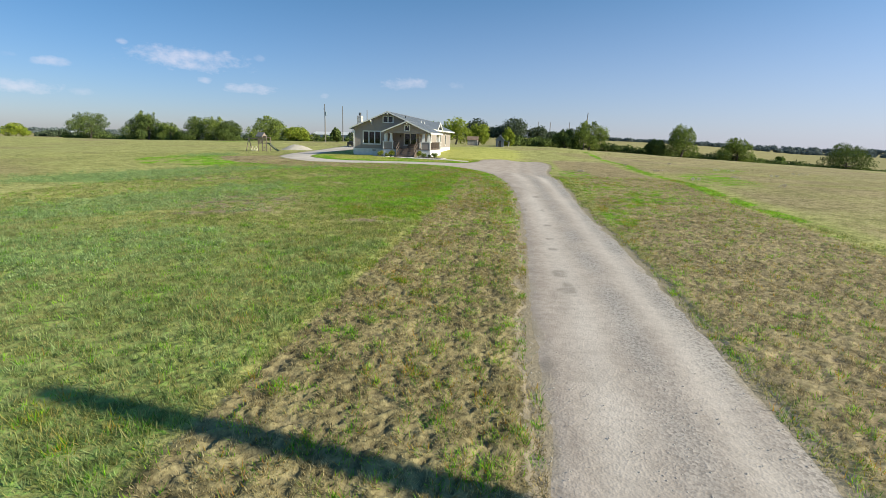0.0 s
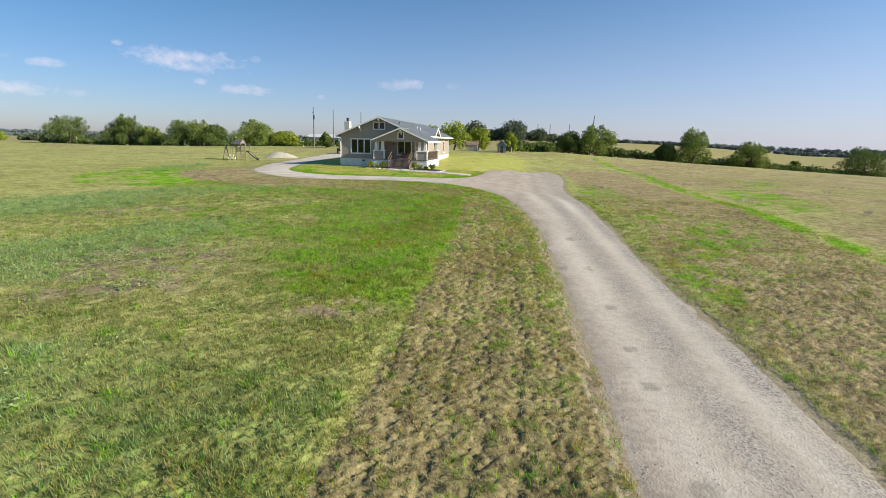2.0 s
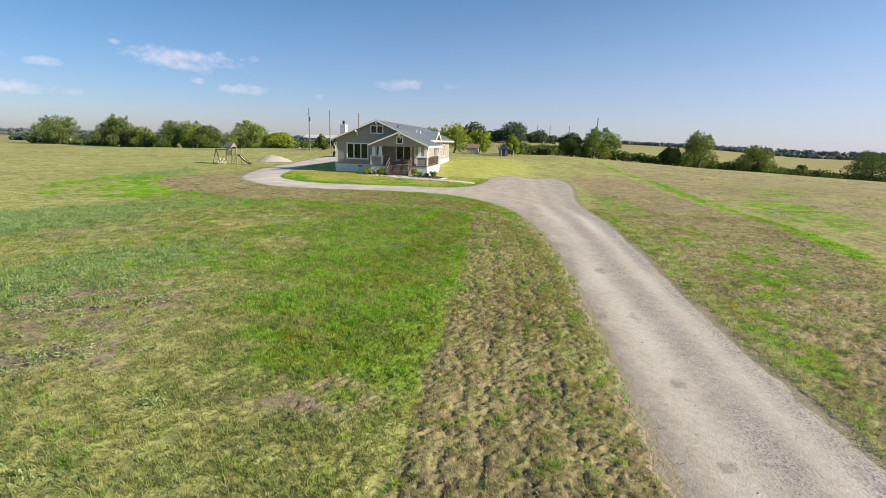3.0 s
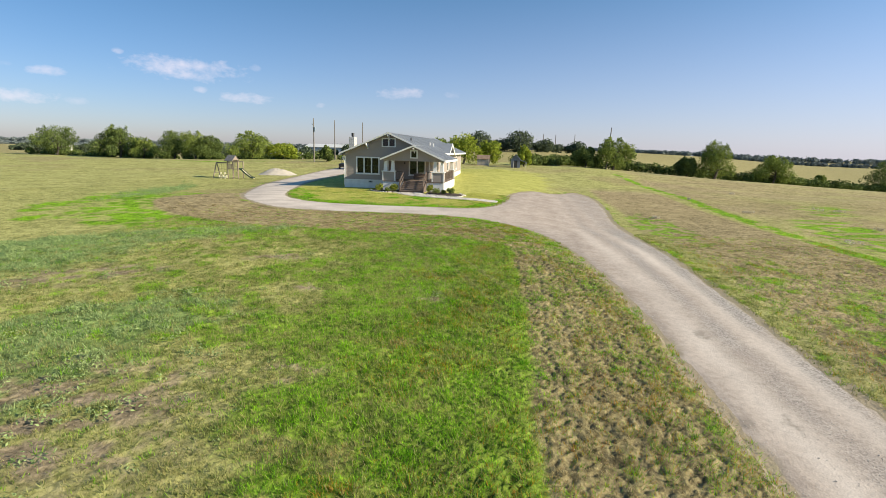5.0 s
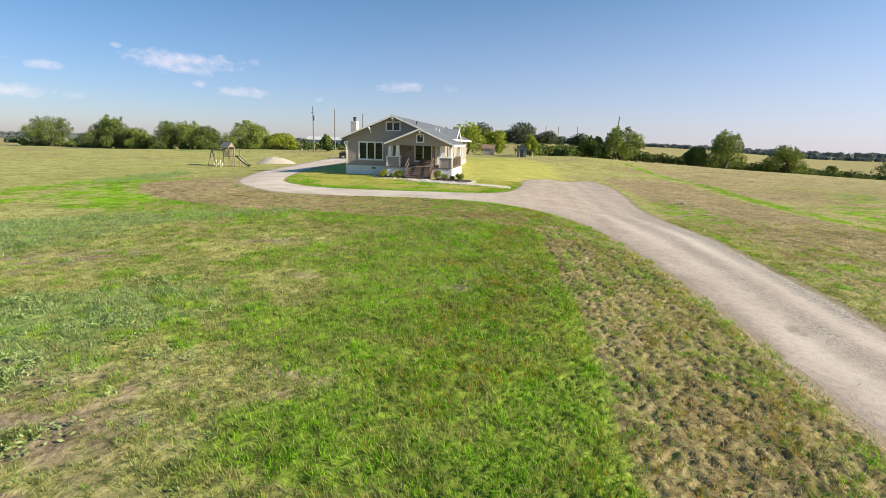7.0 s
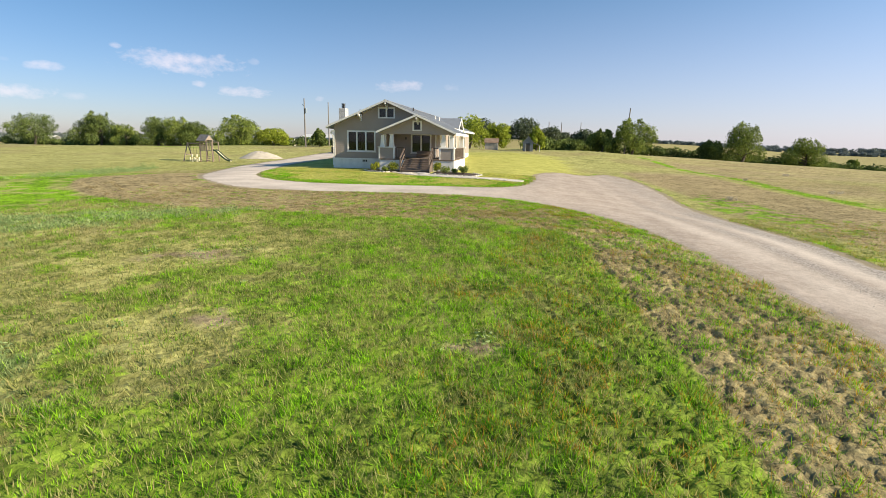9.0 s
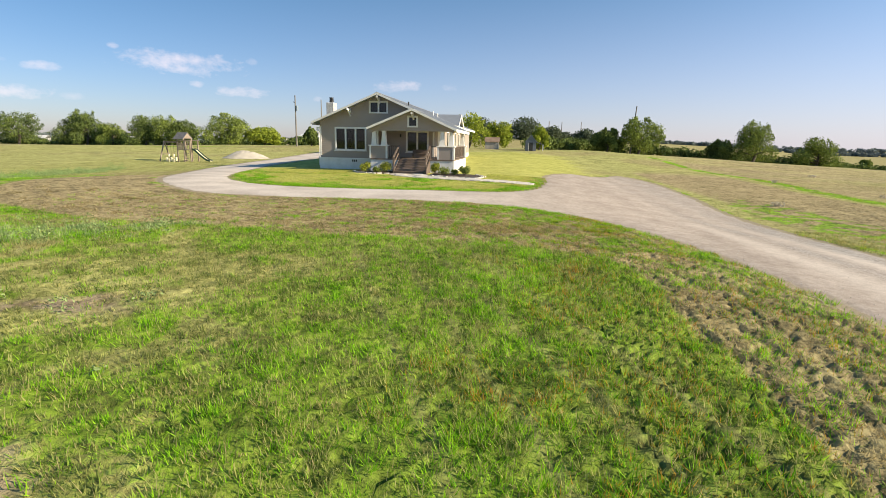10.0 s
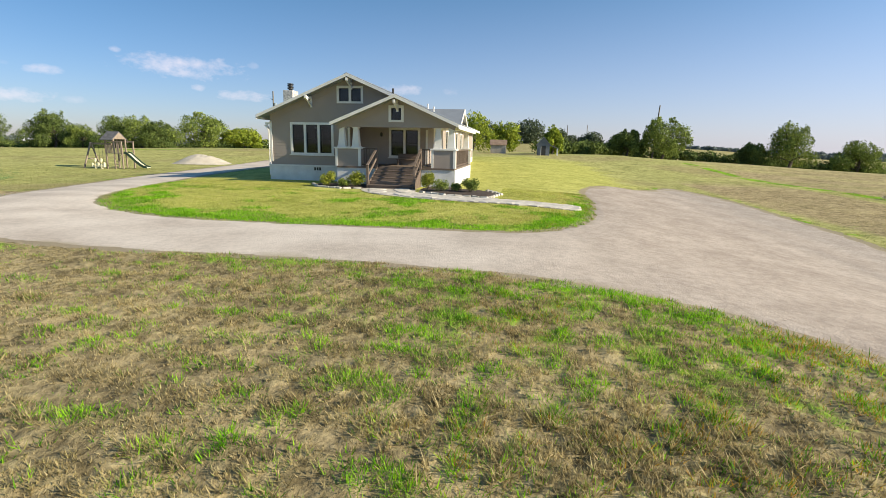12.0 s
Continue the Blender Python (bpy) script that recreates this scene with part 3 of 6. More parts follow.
# skyline leaves are paled to blue-grey: distance haze put into their base colour
M_SKYLINE_HAZED = foliage("leaves_skyline_hazed", (0.155, 0.19, 0.195), (0.2, 0.235, 0.23), 0.02)


# ---- building helpers ----
def finish(bm, name, mat):
    me = bpy.data.meshes.new(name)
    bm.to_mesh(me)
    bm.free()
    for mm in (mat if isinstance(mat, (list, tuple)) else [mat]):
        me.materials.append(mm)
    return me


def part(name, bm, mat, parent=None, label=""):
    ob = new(name, finish(bm, name, mat))
    ob.parent = parent
    return tagged(ob, label)


def box(bm, x0, x1, y0, y1, z0, z1, bevel=0.0, m=None):
    vs = [bm.verts.new((x, y, z)) for z in (z0, z1) for y in (y0, y1) for x in (x0, x1)]
    fs = [bm.faces.new([vs[i] for i in f]) for f in ((0, 2, 3, 1), (4, 5, 7, 6), (0, 1, 5, 4), (2, 6, 7, 3), (0, 4, 6, 2), (1, 3, 7, 5))]
    if bevel:
        ret = bmesh.ops.bevel(bm, geom=list({e for f in fs for e in f.edges}), offset=bevel, segments=1, affect='EDGES')
        vs = list({v for f in ret["faces"] for v in f.verts} | {v for v in vs if v.is_valid})
    if m is not None:
        for v in vs:
            v.co = m @ v.co
    return vs


def B(*a, **k):
    bm = bmesh.new()
    box(bm, *a, **k)
    return bm


def beam(bm, a, b, w, h=None):
    """A squared timber from a to b."""
    a, b = Vector(a), Vector(b)
    d = b - a
    q = d.to_track_quat('Z', 'Y').to_matrix().to_4x4()
    h = h or w
    return box(bm, -w / 2, w / 2, -h / 2, h / 2, 0, d.length, m=Matrix.Translation(a) @ q)


def tube(bm, pts, radii, sides=8):
    rings = []
    for i, p in enumerate(pts):
        p = Vector(p)
        d = (Vector(pts[min(i + 1, len(pts) - 1)]) - Vector(pts[max(i - 1, 0)])).normalized()
        q = d.to_track_quat('Z', 'Y').to_matrix()
        r = radii[i]
        rings.append([bm.verts.new(p + q @ Vector((r * math.cos(a), r * math.sin(a), 0))) for a in np.arange(sides) * 2 * math.pi / sides])
    for r0, r1 in zip(rings, rings[1:]):
        for i in range(sides):
            bm.faces.new((r0[i], r0[(i + 1) % sides], r1[(i + 1) % sides], r1[i]))
    bm.faces.new(rings[0][::-1])
    bm.faces.new(rings[-1])


def prism(bm, poly, a, b, axis='y'):
    """A polygon of (u, z) pushed along an axis from a to b."""
    def at(u, w, z):
        return (u, w, z) if axis == 'y' else (w, u, z)
    p, q = [bm.verts.new(at(u, a, z)) for u, z in poly], [bm.verts.new(at(u, b, z)) for u, z in poly]
    bm.faces.new(p)
    bm.faces.new(q[::-1])
    for i in range(len(p)):
        j = (i + 1) % len(p)
        bm.faces.new((p[j], p[i], q[i], q[j]))
    bmesh.ops.recalc_face_normals(bm, faces=bm.faces[:])


def thing(name, label, category, loc=(0, 0, 0), rz=0, group=""):
    ob = new(name)
    ob.matrix_basis = pose(*loc, 0, 0, rz)
    return tagged(ob, label, category, group)


def mesh_of(name, verts, faces, mat, label="", category="", kind="", smooth=False):
    me = bpy.data.meshes.new(name)
    me.from_pydata(verts, [], faces)
    me.materials.append(mat)
    if smooth:
        me.shade_smooth()
    return tagged(new(name, me), label, category, kind=kind)


# ---- ground ----
def spaced(lo, hi, step, far, grow=1.22):
    v = list(np.arange(lo, hi + step / 2, step))
    s = step
    while v[-1] < far:
        s *= grow
        v.append(v[-1] + s)
    s = step
    while v[0] > -far:
        s *= grow
        v.insert(0, v[0] - s)
    return np.array(v)


gx, gy = spaced(-42, 14, 0.28, 3500), spaced(0, 104, 0.28, 3500)
X, Y = np.meshgrid(gx, gy)
Z = H(X, Y)
nx = len(gx)
idx = (np.arange(len(gy) - 1)[:, None] * nx + np.arange(nx - 1)).ravel()
M_GROUND = ground_material()
ground = mesh_of("ground", np.stack([X, Y, Z], -1).reshape(-1, 3).tolist(), np.stack([idx, idx + 1, idx + nx + 1, idx + nx], -1).tolist(),
                 M_GROUND, "mown and rough pasture grass over pale dry soil", "ground", "structure", True)


def marching(loop, x0, x1, y0, y1, step, ragged, seed):
    """A sheet that fills an outline with a ragged edge: vertices (x, y, how far inside) and faces."""
    xs, ys = np.arange(x0, x1 + step, step), np.arange(y0, y1 + step, step)
    gX, gY = np.meshgrid(xs, ys)
    d = inside_by(loop, gX, gY)
    for j in range(len(ys)):
        for i in range(len(xs)):
            if abs(d[j, i]) < 1.5:
                d[j, i] += ragged * noise.fractal((xs[i] * 1.4, ys[j] * 1.4, seed), 0.7, 2.1, 4)
    verts, faces, seen = [], [], {}

    def vert(key, x, y, v):
        if key not in seen:
            seen[key] = len(verts)
            verts.append((x, y, v))
        return seen[key]
    for j in range(len(ys) - 1):
        for i in range(len(xs) - 1):
            cor = [(i, j), (i + 1, j), (i + 1, j + 1), (i, j + 1)]
            val = [d[b, a] for a, b in cor]
            if max(val) <= 0:
                continue
            poly = []
            for k in range(4):
                (a, b), (c, e) = cor[k], cor[(k + 1) % 4]
                va, vb = val[k], val[(k + 1) % 4]
                if va > 0:
                    poly.append(vert((a, b), xs[a], ys[b], va))
                if (va > 0) != (vb > 0):
                    t = va / (va - vb)
                    poly.append(vert((min((a, b), (c, e)), max((a, b), (c, e))), xs[a] + t * (xs[c] - xs[a]), ys[b] + t * (ys[e] - ys[b]), 0.0))
            if len(poly) > 2:
                faces.append(poly)
    return verts, faces


dv, df = marching(DRIVE_LOOP, -36, 6, -14, 109, 0.2, 0.11, 3.0)
dvn = np.array(dv)
dz = H(dvn[:, 0], dvn[:, 1]) - 0.02 + 0.045 * ss(0, 0.35, dvn[:, 2]) + 0.02 * ss(0.4, 1.6, dvn[:, 2])
M_DRIVE = drive_material()
driveway = mesh_of("driveway", np.c_[dvn[:, :2], dz].tolist(), df, M_DRIVE, "pale crushed limestone gravel drive with wheel tracks", "driveway", "structure", True)
HOLES = [(1.5, 13.3, 0.3, 0.45), (1.62, 12.0, 0.28, 0.7), (1.5, 16.3, 0.3, 0.22), (1.28, 15.4, 0.18, 0.22), (1.45, 17.9, 0.22, 0.18), (1.3, 17.0, 0.15, 0.14), (1.48, 20.6, 0.28, 0.22),
         (1.4, 24.2, 0.25, 0.4), (1.15, 28.7, 0.25, 0.5), (0.5, 24.1, 0.2, 0.4), (0.1, 27.6, 0.18, 0.6), (1.0, 7.5, 0.2, 0.5)]
damp = np.zeros(len(dvn))
for hx, hy, ha, hb in HOLES:
    damp = np.maximum(damp, 0.52 * ss(1.6, 0.4, np.hypot((dvn[:, 0] - hx) / ha, (dvn[:, 1] - hy) / hb) + 0.9 * pnoise(dvn[:, 0] * 3.1, dvn[:, 1] * 3.1, 4)))
wx_, wy_ = dvn[:, 0], dvn[:, 1]
crown = np.interp(wy_, [0, 12, 24, 38, 48, 60, 72], [2.7, 2.6, 2.1, 1.2, 0.2, 0.2, 0.2])
ruts = np.exp(-((wx_ - crown + 0.85) / 0.42) ** 2) + np.exp(-((wx_ - crown - 0.8) / 0.36) ** 2)
wear = 0.6 * ruts * ss(-8, -2, wx_) * (1 - 0.85 * ss(38, 50, wy_)) * (0.75 + 0.6 * pnoise(wx_ * 0.9, wy_ * 0.35, 21)) + (0.5 + 0.5 * pnoise(wx_ * 0.5, wy_ * 0.9, 25)) * (1 - ss(-12, -4, wx_))
coarse = (0.55 * np.exp(-((wx_ - crown) / 0.32) ** 2) + 0.7 * ss(0.7, 1.3, wx_ - crown)) * ss(-4, 0, wx_) * (1 - 0.7 * ss(42, 54, wy_)) * np.clip(0.8 + 1.1 * pnoise(wx_ * 1.2, wy_ * 0.5, 22), 0, 1)
for nm, va in (("wear", wear), ("coarse", coarse)):
    at_ = driveway.data.attributes.new(nm, 'FLOAT', 'POINT')
    at_.data.foreach_set("value", np.clip(va, 0, 1).astype(np.float32))
dm = driveway.data.attributes.new("damp", 'FLOAT', 'POINT')
dm.data.foreach_set("value", damp.astype(np.float32))
at_ = driveway.data.attributes.new("edge", 'FLOAT', 'POINT')
at_.data.foreach_set("value", (dvn[:, 2] - ss(64, 70, wy_) * (0.35 + 1.3 * pnoise(wx_ * 1.1, wy_ * 1.1, 23)) - 0.35 * pnoise(wx_ * 1.6, wy_ * 0.8, 24)).astype(np.float32))
set_cover(ground.data, X.ravel(), Y.ravel())

# ---- the house ----
XL, XR, XB = -21.4, -13.0, -11.15         # west wall, east wall of the body, east edge of the porch
YF, YP, YB = 64.2, 62.3, 92.0             # main front, porch front, rear
YW = 65.4                                 # back wall of the porch
FLOOR, RX, RZ, SL = 0.78, -16.85, 5.32, 0.42
SILL = FLOOR - 0.14                       # foot of the siding on the front
EAVE_L, EAVE_R, EAVE_P = -21.8, -12.3, -10.9
PRX, PRZ, PSL = -13.95, 4.12, 0.41        # porch gable and the slope of its west side


def roof_z(x):
    return RZ - SL * abs(x - RX)


def spans(u0, u1, holes):
    out = [(u0, u1)]
    for a, b in holes:
        out = [s for p, q in out for s in ((p, min(q, a)), (max(p, b), q)) if s[1] - s[0] > 0.01]
    return out


def lap_wall(name, parent, axis, at, out, u0, u1, z0, top, holes, mat=None, label="", knees=()):
    """A clad wall with openings: a core sheet of real thickness and overlapping boards. top(u) gives its upper edge; holes are (u0, u1, z0, z1)."""
    def where(u, w, z):
        return (u, w, z) if axis == 'y' else (w, u, z)
    bm = bmesh.new()
    us = [u0] + [k for k in knees if u0 < k < u1] + [u1]
    for loop in [[(u0, z0), (u1, z0)] + [(u, top(u)) for u in us[::-1]]] + [[(a, c), (b, c), (b, d), (a, d)] for a, b, c, d in holes]:
        vs = [bm.verts.new(where(u, at, z)) for u, z in loop]
        for i in range(len(vs)):
            bm.edges.new((vs[i], vs[(i + 1) % len(vs)]))
    bmesh.ops.triangle_fill(bm, use_beauty=True, edges=bm.edges[:])
    r = bmesh.ops.extrude_face_region(bm, geom=bm.faces[:])
    for v in r["geom"]:
        if isinstance(v, bmesh.types.BMVert):
            v.co += Vector(where(0, -0.14 * out, 0))
    bmesh.ops.recalc_face_normals(bm, faces=bm.faces[:])
    wall = part(name, bm, mat or M_SIDING, parent, label)
    bm = bmesh.new()
    zt = max(top(u) for u in np.linspace(u0, u1, 81))
    for za in np.arange(z0, zt, 0.15):
        zb = min(za + 0.15, zt)
        us = [u for u in np.linspace(u0, u1, 321) if top(u) > za + 0.13]
        if len(us) < 2:
            continue
        for a, b in spans(us[0], us[-1], [(h[0], h[1]) for h in holes if h[2] < zb - 0.02 and h[3] > za + 0.02]):
            prism2(bm, [(at + out * 0.001, za), (at + out * 0.017, za), (at + out * 0.008, zb), (at + out * 0.001, zb)], a, b, 'x' if axis == 'y' else 'y')
    tagged(part("siding", bm, mat or M_SIDING, wall), kind="stuff")
    return wall


def sheet_grid(us, zs, solid, axis, at, out, d0, d1):
    """A flat frame: the cells named solid of a grid, with thickness, all in one piece."""
    bm = bmesh.new()
    vs = {}

    def v(i, j, k):
        if (i, j, k) not in vs:
            w = at + out * (d0, d1)[k]
            vs[i, j, k] = bm.verts.new((us[i], w, zs[j]) if axis == 'y' else (w, us[i], zs[j]))
        return vs[i, j, k]
    for i, j in solid:
        for k in (0, 1):
            bm.faces.new([v(i, j, k), v(i + 1, j, k), v(i + 1, j + 1, k), v(i, j + 1, k)])
        for (a, b), (c, d), nb in (((0, 0), (1, 0), (i, j - 1)), ((1, 0), (1, 1), (i + 1, j)), ((1, 1), (0, 1), (i, j + 1)), ((0, 1), (0, 0), (i - 1, j))):
            if nb not in solid:
                bm.faces.new([v(i + a, j + b, 0), v(i + c, j + d, 0), v(i + c, j + d, 1), v(i + a, j + b, 1)])
    bmesh.ops.recalc_face_normals(bm, faces=bm.faces[:])
    return bm


def prism2(bm, poly, a, b, along):
    """A section of (w, z) pushed along x or y."""
    def at(u, w, z):
        return (u, w, z) if along == 'x' else (w, u, z)
    p, q = [bm.verts.new(at(a, w, z)) for w, z in poly], [bm.verts.new(at(b, w, z)) for w, z in poly]
    fs = [bm.faces.new(p), bm.faces.new(q[::-1])]
    for i in range(len(p)):
        j = (i + 1) % len(p)
        fs.append(bm.faces.new((p[j], p[i], q[i], q[j])))
    bmesh.ops.recalc_face_normals(bm, faces=fs)


def window(parent, axis, at, out, u0, u1, z0, z1, lights=1, sill=True):
    """A framed window with sashes and panes, in the plane axis = at, facing out."""
    T, B_ = 0.12, 0.1
    step = (u1 - u0 - T) / lights
    us = sorted([u0 + i * step for i in range(lights + 1)] + [u0 + i * step + T for i in range(lights + 1)])
    zs = [z0, z0 + B_, z1 - T, z1]
    solid = {(i, j) for i in range(len(us) - 1) for j in range(3) if j != 1 or i % 2 == 0}
    w = part("window", sheet_grid(us, zs, solid, axis, at, out, -0.1, 0.05), M_TRIM, parent, "white window frame")

    def slab_(a, c, e, f, d0, d1):
        lo, hi = sorted((at + out * d0, at + out * d1))
        return B(a, c, lo, hi, e, f) if axis == 'y' else B(lo, hi, a, c, e, f)
    if sill:
        part("sill", slab_(u0 - 0.05, u1 + 0.05, z0 - 0.05, z0 - 0.002, -0.05, 0.1), M_TRIM, w)
    for i in range(lights):
        a, c, e, f, sh = us[2 * i + 1], us[2 * i + 2], z0 + B_, z1 - T, 0.035
        zz = [e, e + sh, (e + f) / 2 - 0.02, (e + f) / 2 + 0.02, f - sh, f] if z1 - z0 > 1 else [e, e + sh, f - sh, f]
        cells = {(x, y) for x in range(3) for y in range(len(zz) - 1) if x != 1 or y % 2 == 0}
        part("sash", sheet_grid([a, a + sh, c - sh, c], zz, cells, axis, at, out, -0.09, -0.02), M_DARK, w, "dark sash frame")
        pane = part("pane", slab_(a + 0.01, c - 0.01, e + 0.01, f - 0.01, -0.06, -0.052), M_GLASS, w, "dark reflecting glass")
        pane.visible_shadow = False
    return w


house = thing("house", "single-storey taupe farmhouse with white trim, metal roof and front porch", "house")
W1, ATT, PW, SW = (-20.27, -17.86, 1.24, 2.93), (-17.64, -16.22, 3.92, 4.8), (-15.15, -13.42, 1.18, 2.76), (-14.38, -13.64, 2.92, 3.7)
lap_wall("front_wall", house, 'y', YF, -1, XL, -17.0, SILL + 0.02, lambda u: min(roof_z(u) - 0.08, 2.9), [W1])
lap_wall("gable", house, 'y', YF, -1, XL + 0.02, -12.6, 2.9, lambda u: roof_z(u) - 0.03, [ATT], knees=(RX,))
lap_wall("porch_gable", house, 'y', YP, -1, -17.0, XB + 0.05, 2.7, lambda u: min(PRZ - PSL * (PRX - u), roof_z(u)) - 0.1 if u < PRX else roof_z(u) - 0.1, [SW], knees=(PRX,))
lap_wall("porch_back_wall", house, 'y', YW, -1, -17.0, XR, FLOOR + 0.02, lambda u: 2.9, [PW])
lap_wall("porch_side_wall", house, 'x', -17.0, 1, YF, YW, FLOOR + 0.02, lambda u: 2.9, [])
lap_wall("west_wall", house, 'x', XL, -1, YF, YB, FLOOR + 0.02, lambda u: 3.25, [(70, 71.4, 1.3, 2.9), (78, 79.4, 1.3, 2.9)])
E_WIN = [(72.0, 73.3, 1.15, 2.9), (77.5, 78.8, 1.15, 2.9), (80.5, 81.8, 1.15, 2.9), (86, 87.3, 1.15, 2.9)]
lap_wall("east_wall", house, 'x', XR, 1, YW, YB, FLOOR + 0.02, lambda u: 3.5, E_WIN)
lap_wall("rear_wall", house, 'y', YB, 1, XL, XR, FLOOR + 0.02, lambda u: roof_z(u) - 0.1, [], knees=(RX,))
window(house, 'y', YF, -1, *W1, 3)
window(house, 'y', YF, -1, *ATT, 2, False)
window(house, 'y', YW, -1, *PW, 2)
window(house, 'y', YP, -1, *SW, 1, False)
for e in E_WIN:
    window(house, 'x', XR, 1, *e, 1)
for e in ((70, 71.4, 1.3, 2.9), (78, 79.4, 1.3, 2.9)):
    window(house, 'x', XL, -1, *e, 1)

# skirt of painted blocks
bm = bmesh.new()
box(bm, XL - 0.06, -17.0, YF - 0.1, YF + 0.15, -0.7, SILL)
box(bm, XL - 0.06, XL + 0.15, YF + 0.15, YB, -0.7, FLOOR)
box(bm, XR - 0.15, XR + 0.06, 70.3, YB, -0.7, FLOOR)
box(bm, XL - 0.06, XR + 0.06, YB, YB + 0.06, -0.7, FLOOR)
part("skirt", bm, M_BLOCK, house, "white painted block foundation")
bm = bmesh.new()
box(bm, -17.0, -14.9, YP - 0.05, YP + 0.18, -0.7, FLOOR - 0.08)
box(bm, -12.75, XB + 0.05, YP - 0.05, YP + 0.18, -0.7, FLOOR - 0.08)
box(bm, XB - 0.15, XB + 0.05, YP + 0.18, 70.3, -0.7, FLOOR - 0.08)
box(bm, XR + 0.06, XB - 0.15, 70.1, 70.3, -0.7, FLOOR - 0.08)
part("porch_skirt", bm, M_BLOCK, house, "white painted block porch foundation")
bm = bmesh.new()
for a in np.arange(-17.0, XB + 0.02, 0.14):
    box(bm, a, min(a + 0.132, XB + 0.07), YP - 0.1, 70.3 if a > XR - 0.1 else YW, FLOOR - 0.078, FLOOR)
part("porch_floor", bm, M_WOOD, house, "weathered porch boards")
part("water_table", B(XL - 0.1, -17.0, YF - 0.14, YF - 0.1, SILL - 0.02, SILL + 0.06), M_TRIM, house)
part("interior", B(XL + 0.2, XR - 0.2, YW + 0.2, YB - 0.2, FLOOR - 0.1, FLOOR), M_INSIDE, house)
part("interior_ceiling", B(XL + 0.14, XR - 0.14, YF + 0.15, YB - 0.1, 3.0, 3.06), M_INSIDE, house)
for nm, x, y0, y1, z1 in (("corner_board", XL - 0.03, YF - 0.05, YF + 0.1, 2.95), ("corner_board", -17.06, YF - 0.05, YF - 0.025, 2.7), ("corner_board", XR - 0.06, YB - 0.1, YB + 0.03, 3.4), ("corner_board", XR - 0.11, YW - 0.05, YW - 0.025, 2.68)):
    part(nm, B(x, x + 0.12, y0, y1, FLOOR + 0.06, z1), M_TRIM, house)


# roof: slabs of sheet metal with raised seams
def slab(name, x0, x1, y0, y1, zf, label=""):
    """A sloping sheet between two lines along y, with seams down the slope."""
    bm = bmesh.new()
    prism(bm, [(x0, zf(x0)), (x1, zf(x1)), (x1, zf(x1) - 0.1), (x0, zf(x0) - 0.1)], y0, y1, 'y')
    ob = part(name, bm, M_ROOF, house, label)
    s = bmesh.new()
    for y in np.arange(y0 + 0.3, y1, 0.45):
        prism(s, [(x0, zf(x0) + 0.03), (x1, zf(x1) + 0.03), (x1, zf(x1) + 0.002), (x0, zf(x0) + 0.002)], y, y + 0.025, 'y')
    tagged(part("seams", s, M_ROOF, ob), kind="stuff")
    return ob


slab("roof_west", EAVE_L, RX, YF - 0.75, YB + 0.6, roof_z, "pale galvanised sheet roof")
slab("roof_east", RX, EAVE_R, YF - 0.75, YB + 0.6, roof_z, "pale galvanised sheet roof")
slab("porch_roof_east", EAVE_R, EAVE_P, YP - 0.7, 70.6, roof_z)
slab("porch_roof_front", PRX, EAVE_R, YP - 0.7, YF - 0.75, roof_z)
slab("porch_roof_west", -17.1, PRX, YP - 0.7, YF + 2.0, lambda x: PRZ + 0.02 - PSL * (PRX - x))
part("ridge_cap", (lambda bm: (prism(bm, [(RX - 0.2, RZ - 0.05), (RX, RZ + 0.05), (RX + 0.2, RZ - 0.05)], YF - 0.76, YB + 0.61), bm)[1])(bmesh.new()), M_ROOF, house)


def rake(name, xa, za, xb, zb, y):
    bm = bmesh.new()
    prism(bm, [(xa, za), (xb, zb), (xb, zb - 0.15), (xa, za - 0.15)], y - 0.04, y, 'y')
    part(name, bm, M_TRIM, house, "white fascia board")


def gable_edge(xa, za, xb, zb, y):
    bm = bmesh.new()
    prism(bm, [(xa, za - 0.06), (xb, zb - 0.06), (xb, zb - 0.36), (xa, za - 0.36)], y - 0.028, y - 0.003, 'y')
    part("gable_edge", bm, M_SIDING, house)


gable_edge(XL, roof_z(XL), RX, RZ, YF)
gable_edge(RX, RZ, -12.6, roof_z(-12.6), YF)
gable_edge(-17.0, PRZ - PSL * (PRX + 17.0), PRX, PRZ, YP)
gable_edge(PRX, PRZ, XB, roof_z(XB), YP)
yr = YF - 0.75
rake("rake_board", EAVE_L, roof_z(EAVE_L) + 0.01, RX, RZ + 0.01, yr - 0.003)
rake("rake_board", RX, RZ + 0.01, PRX, roof_z(PRX) + 0.01, yr - 0.003)
yq = YP - 0.7
rake("rake_board", -17.1, PRZ + 0.03 - PSL * (PRX + 17.1), PRX, PRZ + 0.03, yq - 0.003)
rake("rake_board", PRX, PRZ + 0.03, EAVE_P, roof_z(EAVE_P) + 0.01, yq - 0.003)
part("eave_board", B(EAVE_P, EAVE_P + 0.03, yq, 70.6, roof_z(EAVE_P) - 0.2, roof_z(EAVE_P)), M_TRIM, house)
part("eave_board", B(EAVE_R, EAVE_R + 0.03, 70.65, YB + 0.6, roof_z(EAVE_R) - 0.2, roof_z(EAVE_R)), M_TRIM, house)
part("eave_board", B(EAVE_L - 0.03, EAVE_L, yr, YB + 0.6, roof_z(EAVE_L) - 0.2, roof_z(EAVE_L)), M_TRIM, house)


